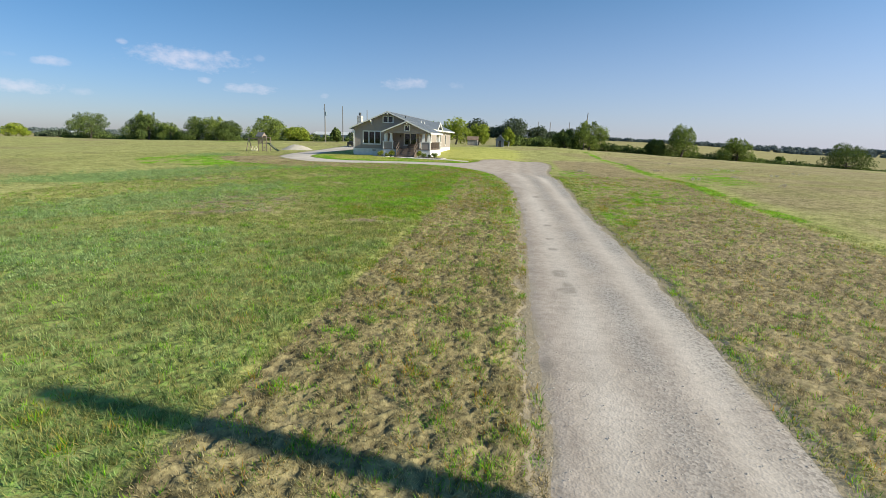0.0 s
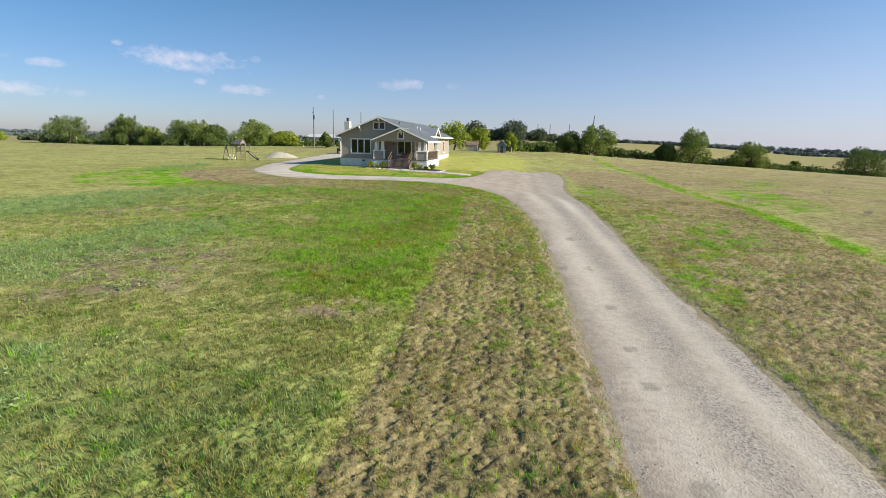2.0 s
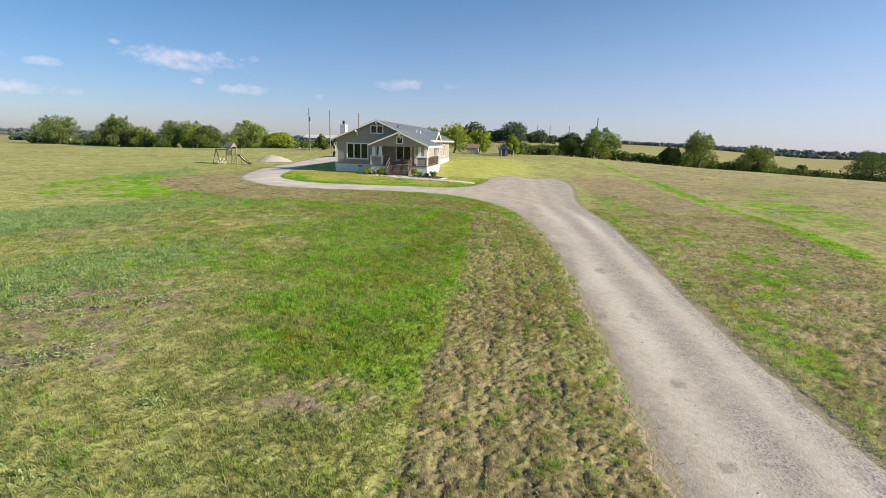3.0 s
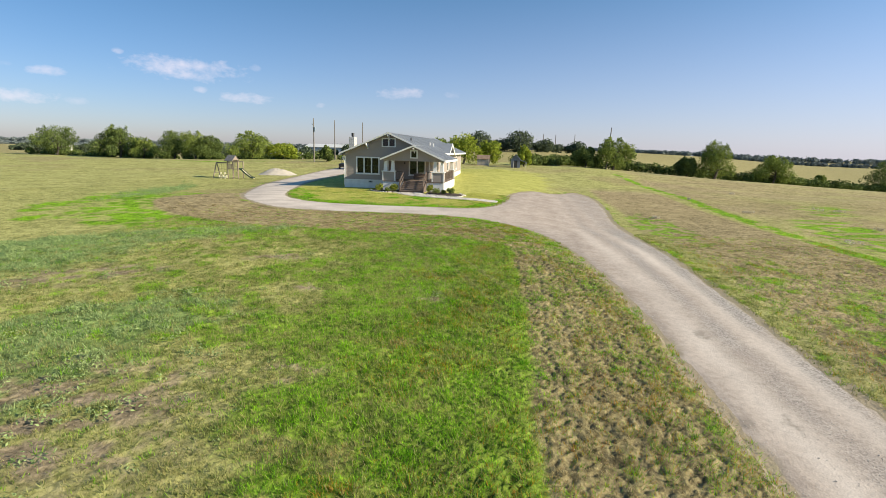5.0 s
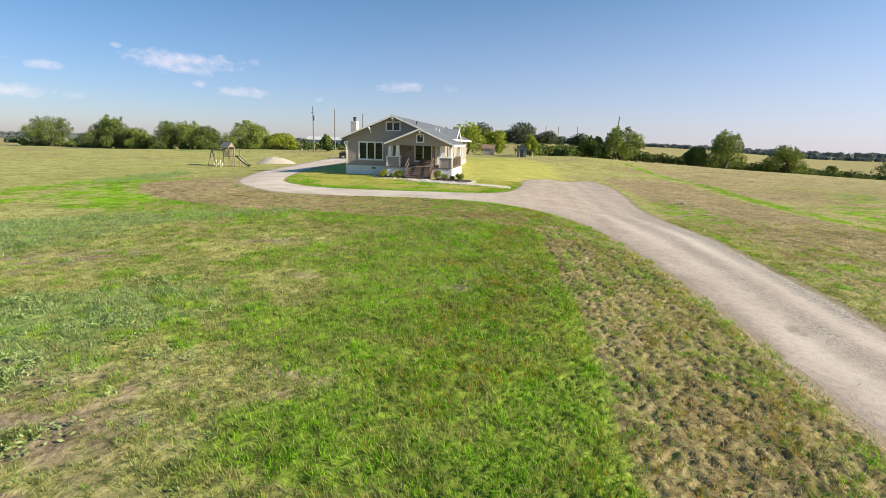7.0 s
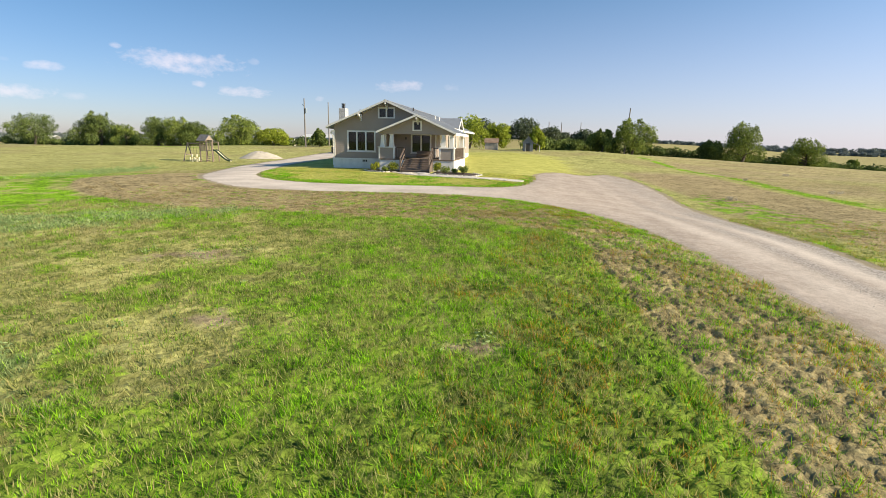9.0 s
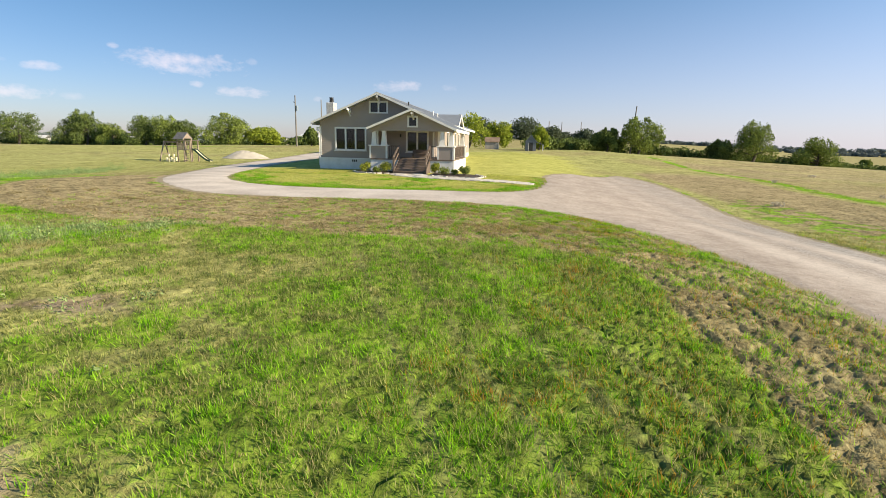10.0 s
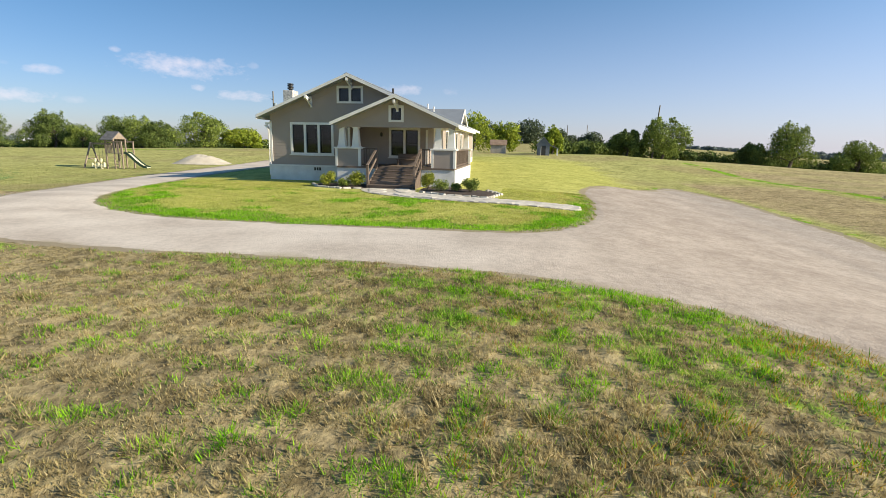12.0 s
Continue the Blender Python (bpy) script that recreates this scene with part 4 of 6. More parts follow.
def knee(x, z, y0, y1, d=0.5):
    bm = bmesh.new()
    beam(bm, (x, y0, z), (x, y1 - 0.1, z), 0.1, 0.14)
    beam(bm, (x, y0, z - d), (x, y1, z - 0.04), 0.09)
    beam(bm, (x, y0 - 0.03, z - d - 0.08), (x, y0 - 0.03, z + 0.04), 0.1, 0.06)
    part("bracket", bm, M_TRIM, house, "white timber roof bracket")


knee(RX, RZ - 0.28, YF, yr + 0.02, 0.35)
knee(-19.05, roof_z(-19.05) - 0.22, YF, yr + 0.02, 0.4)
knee(-13.9, roof_z(-13.9) - 0.25, YF, yr + 0.02, 0.3)
knee(PRX, PRZ - 0.28, YP, yq + 0.02, 0.35)
bm = bmesh.new()
beam(bm, (XL, YF + 0.05, 2.25), (EAVE_L + 0.15, YF + 0.05, 2.78), 0.1)
beam(bm, (XL, YF + 0.05, 2.85), (EAVE_L + 0.1, YF + 0.05, 2.85), 0.1)
part("bracket", bm, M_TRIM, house, "white timber roof bracket")

# cross gable on the east side
bm = bmesh.new()
prism(bm, [(74.0, 3.25), (76.6, 4.55), (79.2, 3.25), (79.2, 3.15), (76.6, 4.44), (74.0, 3.15)], -15.0, -12.25, 'x')
part("cross_gable_roof", bm, M_ROOF, house)
bm = bmesh.new()
prism(bm, [(74.0, 3.27), (76.6, 4.57), (79.2, 3.27), (79.2, 3.05), (76.6, 4.33), (74.0, 3.05)], -12.25, -12.2, 'x')
part("cross_gable_rake", bm, M_TRIM, house)
bm = bmesh.new()
prism(bm, [(74.3, 3.25), (76.6, 4.4), (78.9, 3.25), (78.9, 2.9), (74.3, 2.9)], -13.0, -12.9, 'x')
part("cross_gable_wall", bm, M_SIDING, house)

# porch: beam, pedestals with paired tapered posts, rails, steps
part("porch_beam", B(-17.0, XB, YP - 0.02, YP + 0.2, 2.67, 2.78), M_SIDING, house)
part("porch_beam", B(XB - 0.2, XB, YP + 0.2, 70.3, 2.67, 2.8), M_TRIM, house)
part("porch_ceiling", B(-17.0, XB - 0.2, YP + 0.2, 70.3, 2.8, 2.83), M_TRIM, house)


def pedestal(x0, x1, y0, y1, z1=1.62):
    bm = bmesh.new()
    box(bm, x0, x1, y0, y1, FLOOR - 0.02, z1)
    p = part("pedestal", bm, M_SIDING, house, "taupe clad porch pedestal")
    t = bmesh.new()
    box(t, x0 - 0.07, x1 + 0.07, y0 - 0.07, y1 + 0.07, z1 + 0.002, z1 + 0.08, 0.01)
    part("cap", t, M_TRIM, p, "white cap")
    for a in (x0 - 0.012, x1 - 0.1):
        part("edge_board", B(a, a + 0.112, y0 - 0.022, y0 - 0.002, FLOOR, z1), M_TRIM, p)
    part("edge_board", B(x1 + 0.002, x1 + 0.022, y0 - 0.012, y0 + 0.1, FLOOR, z1), M_TRIM, p)


def post(x, y, z0=1.7, z1=2.68, w0=0.175, w1=0.115):
    bm = bmesh.new()
    vs = box(bm, -w0, w0, -w0, w0, z0 + 0.06, z1 - 0.07)
    for v in vs:
        if v.co.z > z0 + 0.2:
            v.co.x *= w1 / w0
            v.co.y *= w1 / w0
    box(bm, -w0 - 0.03, w0 + 0.03, -w0 - 0.03, w0 + 0.03, z0, z0 + 0.06)
    box(bm, -w1 - 0.05, w1 + 0.05, -w1 - 0.05, w1 + 0.05, z1 - 0.07, z1)
    for v in bm.verts:
        v.co += Vector((x, y, 0))
    part("post", bm, M_TRIM, house, "white tapered post")


pedestal(-17.05, -15.8, YP - 0.08, YP + 0.5)
pedestal(-12.25, XB + 0.05, YP - 0.08, YP + 0.5)
pedestal(XB - 0.5, XB + 0.05, 69.6, 70.3)
for x in (-16.78, -16.07, -11.97, -11.33):
    post(x, YP + 0.2)
post(-11.4, 69.95)


def railing(a, b, z0, z1, mat, top_w=0.09, gap=0.12, label=""):
    a, b = Vector(a), Vector(b)
    r = part("railing", bmesh.new(), mat, house, label)
    t = bmesh.new()
    up = Vector((0, 0, 1))
    beam(t, a + up * z1, b + up * z1, top_w, 0.06)
    t.to_mesh(r.data)
    t.free()
    t = bmesh.new()
    beam(t, a + up * (z0 + 0.08), b + up * (z0 + 0.08), 0.05, 0.05)
    part("bottom_rail", t, mat, r)
    n_ = max(2, int((b - a).length / gap))
    for i in range(1, n_):
        p = a.lerp(b, i / n_)
        s = bmesh.new()
        beam(s, p + up * (z0 + 0.1), p + up * (z1 - 0.03), 0.03)
        part("baluster", s, mat, r)


railing((-12.78, YP + 0.2, FLOOR), (-12.28, YP + 0.2, FLOOR), 0, 0.86, M_WOOD)
railing((XB - 0.1, YP + 0.55, FLOOR), (XB - 0.1, 69.58, FLOOR), 0, 0.86, M_WOOD, label="weathered porch rail")
railing((-15.83, YP + 0.2, FLOOR), (-15.0, YP + 0.2, FLOOR), 0, 0.86, M_WOOD)
steps = thing("porch_steps", "weathered brown wooden porch steps with side rails", "steps")
SX0, SX1 = -14.92, -12.82
RISE, RUN = 0.15, 0.33
for i in range(5):
    z = FLOOR - RISE * (i + 1)
    y = YP - 0.1 - RUN * (i + 1)
    part("tread", B(SX0, SX1, y, y + RUN + 0.02, z - 0.045, z, 0.006), M_WOOD, steps)
    part("riser", B(SX0 + 0.03, SX1 - 0.03, y + RUN - 0.03, y + RUN - 0.005, z + 0.002, z + RISE - 0.05), M_WOOD, steps)
part("riser", B(SX0 + 0.03, SX1 - 0.03, YP - 0.1 - RUN * 5 + 0.03, YP - 0.1 - RUN * 5 + 0.055, -0.3, -0.02), M_WOOD, steps)
YS = YP - 0.1 - RUN * 5
for x in (SX0 - 0.06, SX1 + 0.02):
    bm = bmesh.new()
    prism(bm, [(YP - 0.1, FLOOR - 0.05), (YS, 0.02), (YS, -0.3), (YP - 0.1, -0.3)], x, x + 0.04, 'x')
    part("stringer", bm, M_WOOD, steps)
    for yy, z0, z1 in ((YP - 0.12, FLOOR - 0.1, FLOOR + 0.86), (YS + 0.1, -0.3, 0.86)):
        bm = bmesh.new()
        beam(bm, (x + 0.02, yy, z0), (x + 0.02, yy, z1), 0.1)
        part("newel", bm, M_WOOD, steps)
    bm = bmesh.new()
    beam(bm, (x + 0.02, YP - 0.05, FLOOR + 0.89), (x + 0.02, YS, 0.89), 0.1, 0.06)
    part("handrail", bm, M_WOOD, steps)
    bm = bmesh.new()
    beam(bm, (x + 0.02, YP - 0.12, FLOOR + 0.42), (x + 0.02, YS + 0.1, 0.42), 0.05, 0.09)
    part("lower_rail", bm, M_WOOD, steps)

# chimney
CHX, CHY = -21.72, 67.6
part("chimney", B(CHX - 0.3, CHX + 0.3, CHY - 0.4, CHY + 0.4, -0.5, 4.88, 0.02), M_CHIM, house, "pale stone chimney")
bm = bmesh.new()
tube(bm, [(CHX, CHY, 4.88), (CHX, CHY, 5.26)], [0.11, 0.11], 12)
for zz in (4.97, 5.06, 5.15, 5.24):
    tube(bm, [(CHX, CHY, zz), (CHX, CHY, zz + 0.05)], [0.19, 0.17], 12)
part("flue_cap", bm, M_DARK, house, "black metal flue cap")
for x, y, h, r, mt in ((-15.2, 66.5, 0.3, 0.06, M_DARK), (-14.2, 72, 0.35, 0.045, M_TRIM), (-14.0, 73.2, 0.35, 0.045, M_TRIM)):
    bm = bmesh.new()
    tube(bm, [(x, y, roof_z(x) - 0.05), (x, y, roof_z(x) + h)], [r, r], 8)
    part("vent_pipe", bm, mt, house)

# ---- trees ----
def leaf_cloud(blobs, count, size, rng, flat=0.8):
    """Leaf sprays scattered through the outer part of several rounded masses."""
    vol = np.array([b[3] * b[4] * b[5] for b in blobs]) ** 0.67
    which = rng.choice(len(blobs), count, p=vol / vol.sum())
    bl = np.array(blobs, float)[which]
    d = rng.normal(size=(count, 3))
    d /= np.linalg.norm(d, axis=1)[:, None]
    rad = 1 - 0.55 * rng.random(count) ** 2.2 + 0.12 * rng.normal(size=count)
    c = bl[:, :3] + d * rad[:, None] * bl[:, 3:6]
    n_ = d + 0.7 * rng.normal(size=(count, 3))
    n_[:, 2] += 0.3
    n_ /= np.linalg.norm(n_, axis=1)[:, None]
    t = np.cross(n_, rng.normal(size=(count, 3)))
    t /= np.linalg.norm(t, axis=1)[:, None]
    b = np.cross(n_, t)
    s = size * (0.6 + 0.8 * rng.random(count))[:, None]
    lift = n_ * s * 0.25
    v = np.stack([c - t * s, c - b * s * 0.45 + lift, c + t * s, c + b * s * 0.45 + lift], 1).reshape(-1, 3)
    return v


def quads(name, v, mat, parent=None, label=""):
    me = bpy.data.meshes.new(name)
    me.from_pydata(v.tolist(), [], np.arange(len(v)).reshape(-1, 4).tolist())
    me.materials.append(mat)
    ob = new(name, me)
    ob.parent = parent
    return tagged(ob, label)


def tree(x, y, h, w, seed, mat, label, low=0.05, leaves=3500, size=0.3, category="tree", group="", lean=0.0):
    rng = np.random.default_rng(seed)
    h = h * (1.08 if x > 5 else 1.14 if x < -50 else 1.0)
    t = thing(category.replace(" ", "_"), label, category, (x, y, hz(x, y) - 0.05), 0, group)
    bm = bmesh.new()
    tube(bm, [(0, 0, 0), (0.05 * w, 0.02, h * 0.25), (0.03 * w, 0, h * 0.55), (0.06 * w, 0.03 * w, h * 0.7)], [0.035 * h, 0.028 * h, 0.018 * h, 0.006 * h], 7)
    blobs = []
    k = 13 + int(rng.integers(0, 6))
    for i in range(k):
        a = i * 2.4 + rng.random()
        f = 0.15 + 0.85 * (i / k)
        rr = w * 0.5 * (0.75 * math.sin(math.pi * min(0.95, 0.25 + 0.65 * f)) ** 0.8) * (0.45 + 0.85 * rng.random())
        p = np.array([rr * math.cos(a) + lean * f, rr * math.sin(a), h * (low + 0.12 + (0.78 - low) * f)])
        q = w * (0.11 + 0.13 * rng.random())
        blobs.append((*p, q, q, min(q * 0.8, h * 0.22)))
        tube(bm, [(0.03 * w, 0, h * (0.12 + 0.4 * f)), tuple(p * np.array([0.55, 0.55, 0]) + np.array([0, 0, h * (0.2 + 0.45 * f)])), tuple(p)], [0.014 * h, 0.009 * h, 0.003 * h], 5)
    part("trunk", bm, M_BARK, t)
    for i in range(30):                                 # twigs that break the outline
        a, e = rng.random() * 6.28, 0.25 + 0.78 * rng.random()
        f = w * (0.4 + 0.14 * rng.random()) * math.sqrt(max(0.05, 1 - (max(e - 0.35, 0) / 0.68) ** 2))
        blobs.append((f * math.cos(a), f * math.sin(a), h * e, w * 0.045, w * 0.045, h * 0.07))
    crown = leaf_cloud(blobs, leaves, size, rng)
    crown[:, 2] = low * h + (crown[:, 2] - crown[:, 2].min()) * h * (1 - low) / (crown[:, 2].max() - crown[:, 2].min())
    crown[:, :2] *= w / np.ptp(crown[:, 0])
    quads("crown", crown, mat, t)
    return t


# hedge-row trees west of the house
G1 = "trees along the west fence"
WL = "broad leafy green tree standing in the fence line"
tree(-136, 146, 7.6, 12, 1, M_LEAFD, "round leafy green tree standing alone in pasture", 0.0, 7000, 0.22, group=G1)
for i, (x, y, h, w, m) in enumerate([(-116, 143, 7.0, 9, M_LEAFD), (-112.4, 142, 8.0, 8.5, M_LEAFD), (-104.6, 141, 5.2, 8, M_LEAF), (-93.4, 138, 6.8, 9, M_LEAFD), (-86.8, 137, 6.6, 9, M_LEAF), (-82.3, 137, 5.6, 7, M_LEAFD),
                                     (-63.0, 122, 5.7, 9.4, M_LEAF), (-57.6, 126, 3.6, 8, M_LEAFY), (-168, 150, 4.2, 9, M_LEAFY), (-147, 148, 2.0, 2.5, M_LEAFD), (-41.0, 110, 3.3, 2.8, M_LEAFD)]):
    tree(x, y, h, w, 10 + i, m, WL, 0.0, 6000, 0.21, group=G1)
# trees along the east fence
G2 = "trees along the east fence"
for i, (x, y, h, w, m, lb) in enumerate([(15.4, 128.5, 6.6, 9.6, M_LEAF, "dense bushy tree with dead twigs beside a pole"), (9.7, 128.5, 4.3, 6.2, M_LEAFD, "dark low bushy tree in the fence line"),
                                         (38.4, 135.6, 8.1, 9.4, M_LEAF, "open-crowned leafy tree in the fence line"), (32.8, 136.5, 4.3, 5.4, M_LEAFD, "dark low bushy tree in the fence line"),
                                         (54.6, 145, 6.6, 10.2, M_LEAF, "open-crowned leafy tree in the fence line"), (87, 157, 8.2, 13.5, M_LEAFD, "dark rounded oak in open pasture"), (69, 153, 3.2, 3.5, M_LEAF, "small scrubby tree in the fence line")]):
    tree(x, y, h, w, 30 + i, m, lb, 0.0, 8000, 0.2, group=G2)
# behind the house
for i, (x, y, h, w, m) in enumerate([(-15.4, 118, 6.3, 8.0, M_LEAFY), (-10.6, 122, 5.2, 6.0, M_LEAFY), (-21, 122, 5.5, 7, M_LEAF), (-3.4, 114, 4.3, 3.2, M_LEAFY)]):
    tree(x, y, h, w, 50 + i, m, "yellow-green leafy tree behind the house", 0.0, 3200, 0.22)


def woods(name, pts, h, depth, seed, mat, label, size=0.9, per=26, even=0.0):
    """A far belt of trees: rounded crowns of uneven height in a row."""
    rng = np.random.default_rng(seed)
    blobs = []
    for (x0, y0), (x1, y1) in zip(pts, pts[1:]):
        n_ = max(2, int(math.hypot(x1 - x0, y1 - y0) / (h * 0.55)))
        for i in range(n_):
            f = (i + rng.random()) / n_
            x, y = x0 + (x1 - x0) * f, y0 + (y1 - y0) * f + depth * rng.normal() * 0.3
            hh = h * (0.55 + 0.35 * even + 0.6 * (1 - 0.5 * even) * rng.random() ** 1.5)
            blobs.append((x, y, hz(x, y) + hh * 0.5, hh * 0.65, hh * 0.65, hh * 0.5))
    v = leaf_cloud(blobs, per * len(blobs), size, rng)
    ob = quads(name, v, mat)
    return tagged(ob, label, "woods", kind="stuff")


woods("hedge", [(-5, 121), (8, 139), (30, 141), (60, 148), (95, 160), (170, 190)], 2.1, 1.5, 71, M_LEAFD, "dark overgrown fence-row hedge", 0.3, 190, 1.0)
woods("hedge", [(-150, 152), (-75, 138), (-50, 128), (-30, 126), (-20, 128)], 1.5, 4, 72, M_LEAFD, "dark overgrown fence-row hedge", 0.35, 60)
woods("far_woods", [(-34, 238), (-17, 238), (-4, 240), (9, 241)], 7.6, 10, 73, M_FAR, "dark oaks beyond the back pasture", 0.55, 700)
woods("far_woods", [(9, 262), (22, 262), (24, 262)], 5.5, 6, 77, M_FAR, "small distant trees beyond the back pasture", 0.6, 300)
woods("far_woods", [(-700, 560), (-300, 620), (0, 640), (300, 600), (800, 520)], 3.4, 40, 74, M_SKYLINE_HAZED, "distant wooded skyline", 1.3, 90, 1.0)
woods("far_woods", [(-1400, 1100), (-500, 1300), (300, 1300), (1500, 900)], 9, 60, 75, M_SKYLINE_HAZED, "distant wooded skyline", 2.8, 70, 1.0)
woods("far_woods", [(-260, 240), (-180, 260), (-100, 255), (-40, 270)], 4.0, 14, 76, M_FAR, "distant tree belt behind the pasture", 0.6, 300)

# ---- garden in front of the porch ----
def flag(rng, r, h):
    """An irregular flat stone."""
    bm = bmesh.new()
    k = int(rng.integers(5, 8))
    ang = np.sort((np.arange(k) + 0.35 * rng.random(k)) * 2 * math.pi / k)
    rr = r * (0.8 + 0.35 * rng.random(k))
    lo = [bm.verts.new((a * math.cos(t), a * math.sin(t), -0.06)) for a, t in zip(rr, ang)]
    mi = [bm.verts.new((a * math.cos(t), a * math.sin(t), h - 0.015)) for a, t in zip(rr, ang)]
    hi = [bm.verts.new((a * 0.9 * math.cos(t), a * 0.9 * math.sin(t), h + 0.006 * rng.normal())) for a, t in zip(rr, ang)]
    for a, b in ((lo, mi), (mi, hi)):
        for i in range(k):
            bm.faces.new((a[i], a[(i + 1) % k], b[(i + 1) % k], b[i]))
    bm.faces.new(hi)
    return bm


rng = np.random.default_rng(5)
M_SAND = surface("path_sand", (0.4, 0.36, 0.3), (0.58, 0.53, 0.46), 0.95, 4, 50, 0.3)
garden_path = thing("garden_path", "pale flagstone path leading from the steps to the drive", "path")
FLAGS = [finish(flag(rng, 0.4, 0.04), "stone", M_STONE) for _ in range(8)]
LINE = [(-13.85, 60.2), (-13.4, 59.0), (-12.0, 58.0), (-10.0, 57.3), (-8.0, 56.9), (-6.1, 56.6)]
under = smooth_loop([(-15.0, 60.5), (-14.6, 58.9), (-13.2, 57.6), (-10.6, 56.6), (-8, 56.2), (-6, 55.9), (-6, 57.2), (-8, 57.5), (-9.8, 57.9), (-11.4, 58.7), (-12.6, 59.6), (-12.7, 60.5)], 4)
pv, pf = marching(under, -15.6, -5.4, 55.4, 61, 0.15, 0.0, 1)
pv = np.array(pv)
base = mesh_of("path_bed", np.c_[pv[:, :2], H(pv[:, 0], pv[:, 1]) + 0.02].tolist(), pf, M_SAND)
base.parent = garden_path
for i in range(58):
    f = i // 2 / 28 * (len(LINE) - 1.001)
    a, b = Vector(LINE[int(f)]), Vector(LINE[int(f) + 1])
    p, d = a.lerp(b, f % 1), (b - a).normalized()
    wide = 0.62 if f < 1.4 else 0.36
    p = p + Vector((-d.y, d.x)) * wide * (1 if i % 2 else -1) * (0.85 + 0.2 * rng.random())
    ob = new("stone", FLAGS[i % 8])
    ob.matrix_basis = pose(p.x, p.y, hz(p.x, p.y) + 0.012, 0, 0, float(rng.random() * 360))
    ob.parent = garden_path


def bed(name, loop, stones, label):
    lp = smooth_loop(loop, 5)
    v, f = marching(lp, lp[:, 0].min() - 0.3, lp[:, 0].max() + 0.3, lp[:, 1].min() - 0.3, lp[:, 1].max() + 0.3, 0.12, 0.0, 1)
    v = np.array(v)
    z = H(v[:, 0], v[:, 1]) + 0.01 + 0.06 * ss(0, 0.3, v[:, 2]) + 0.015 * np.sin(v[:, 0] * 19) * np.sin(v[:, 1] * 17)
    t = thing(name, label, "flower bed")
    me = mesh_of("mulch", np.c_[v[:, :2], z].tolist(), f, M_MULCH)
    me.parent = t
    acc = 0
    for a, b in zip(stones, stones[1:]):
        a, b = Vector(a), Vector(b)
        n_ = max(1, int((b - a).length / 0.34))
        for i in range(n_):
            p = a.lerp(b, (i + 0.5) / n_)
            ob = new("edging_stone", EDGES[acc % 5])
            acc += 1
            ob.matrix_basis = pose(p.x, p.y, hz(p.x, p.y), 0, 0, math.degrees(math.atan2(b.y - a.y, b.x - a.x)) + float(rng.normal() * 8))
            ob.parent = t
    return t


def edging():
    bm = bmesh.new()
    vs = box(bm, -0.17, 0.17, -0.08, 0.08, -0.06, 0.075, 0.03)
    for v in bm.verts:
        v.co += Vector(rng.normal(size=3) * 0.012)
    return bm


EDGES = [finish(edging(), "edging_stone", M_STONE) for _ in range(5)]
bed("flower_bed", [(-17.9, 61.6), (-17.2, 60.6), (-15.9, 60.2), (-15.05, 60.4), (-15.05, 62.2), (-17.2, 62.25), (-17.9, 62.3)], [(-18.1, 61.9), (-17.4, 60.6), (-16.0, 60.05), (-15.1, 60.2)], "mulched flower bed with pale stone edging beside the steps")
bed("flower_bed", [(-12.35, 60.0), (-11.0, 58.7), (-9.3, 58.2), (-8.9, 59.6), (-9.6, 61.0), (-10.9, 61.6), (-11.1, 62.2), (-12.35, 62.2)], [(-12.3, 59.5), (-11.0, 58.55), (-9.2, 58.0), (-8.75, 59.7), (-9.5, 61.2)], "mulched flower bed with pale stone edging below the porch")


def bush(x, y, h, w, seed, mat, label, leaves=700, size=0.055):
    r = np.random.default_rng(seed)
    t = thing("bush", label, "bush", (x, y, hz(x, y) + 0.03), 0, "bushes in the flower beds")
    bm = bmesh.new()
    blobs = []
    for i in range(6):
        a = i * 1.05 + r.random()
        p = (0.28 * w * math.cos(a), 0.28 * w * math.sin(a), h * (0.35 + 0.4 * r.random()))
        tube(bm, [(0, 0, -0.05), (p[0] * 0.5, p[1] * 0.5, p[2] * 0.5), p], [0.015, 0.01, 0.004], 5)
        blobs.append((*p, w * 0.27, w * 0.27, h * 0.28))
    part("stems", bm, M_BARK, t)
    quads("leaves", leaf_cloud(blobs, int(leaves * 1.7), size * 0.72, r), mat, t)


M_LEAFO = foliage("leaves_golden_green", (0.09, 0.125, 0.016), (0.4, 0.42, 0.06), 4.0)
BY, BG = "rounded yellow-green bush in dark mulch", "small loose green shrub in dark mulch"
bush(-17.0, 60.9, 0.68, 0.75, 1, M_LEAFO, BY)
bush(-16.1, 60.6, 0.45, 0.5, 2, M_LEAF, BG, 500)
bush(-15.6, 60.9, 0.85, 0.85, 3, M_LEAFO, BY, 900)
bush(-12.1, 60.4, 0.95, 0.6, 4, M_LEAFO, "upright yellow-green bush in dark mulch", 900)
bush(-11.4, 59.8, 0.55, 0.7, 5, M_LEAF, BG, 500)
bush(-10.75, 60.0, 0.42, 0.45, 6, M_LEAF, BG, 400)
bush(-10.1, 59.8, 0.62, 0.75, 7, M_LEAF, "round green bush in dark mulch", 800)

# vents and small fittings on the house front
bm = bmesh.new()
for i in range(3):
    box(bm, -18.95 + i * 0.14, -18.85 + i * 0.14, YF - 0.112, YF - 0.102, 0.42, 0.58)
part("crawl_vent", bm, M_DARK, house, "dark foundation vent")
door = part("door", B(-13.02, -12.94, 67.0, 67.95, FLOOR + 0.01, 2.85), M_TRIM, house, "white side door")
part("porch_light", B(-15.6, -15.5, YW - 0.16, YW - 0.03, 2.28, 2.5, 0.02), M_DARK, house, "small black wall lantern")
bm = bmesh.new()
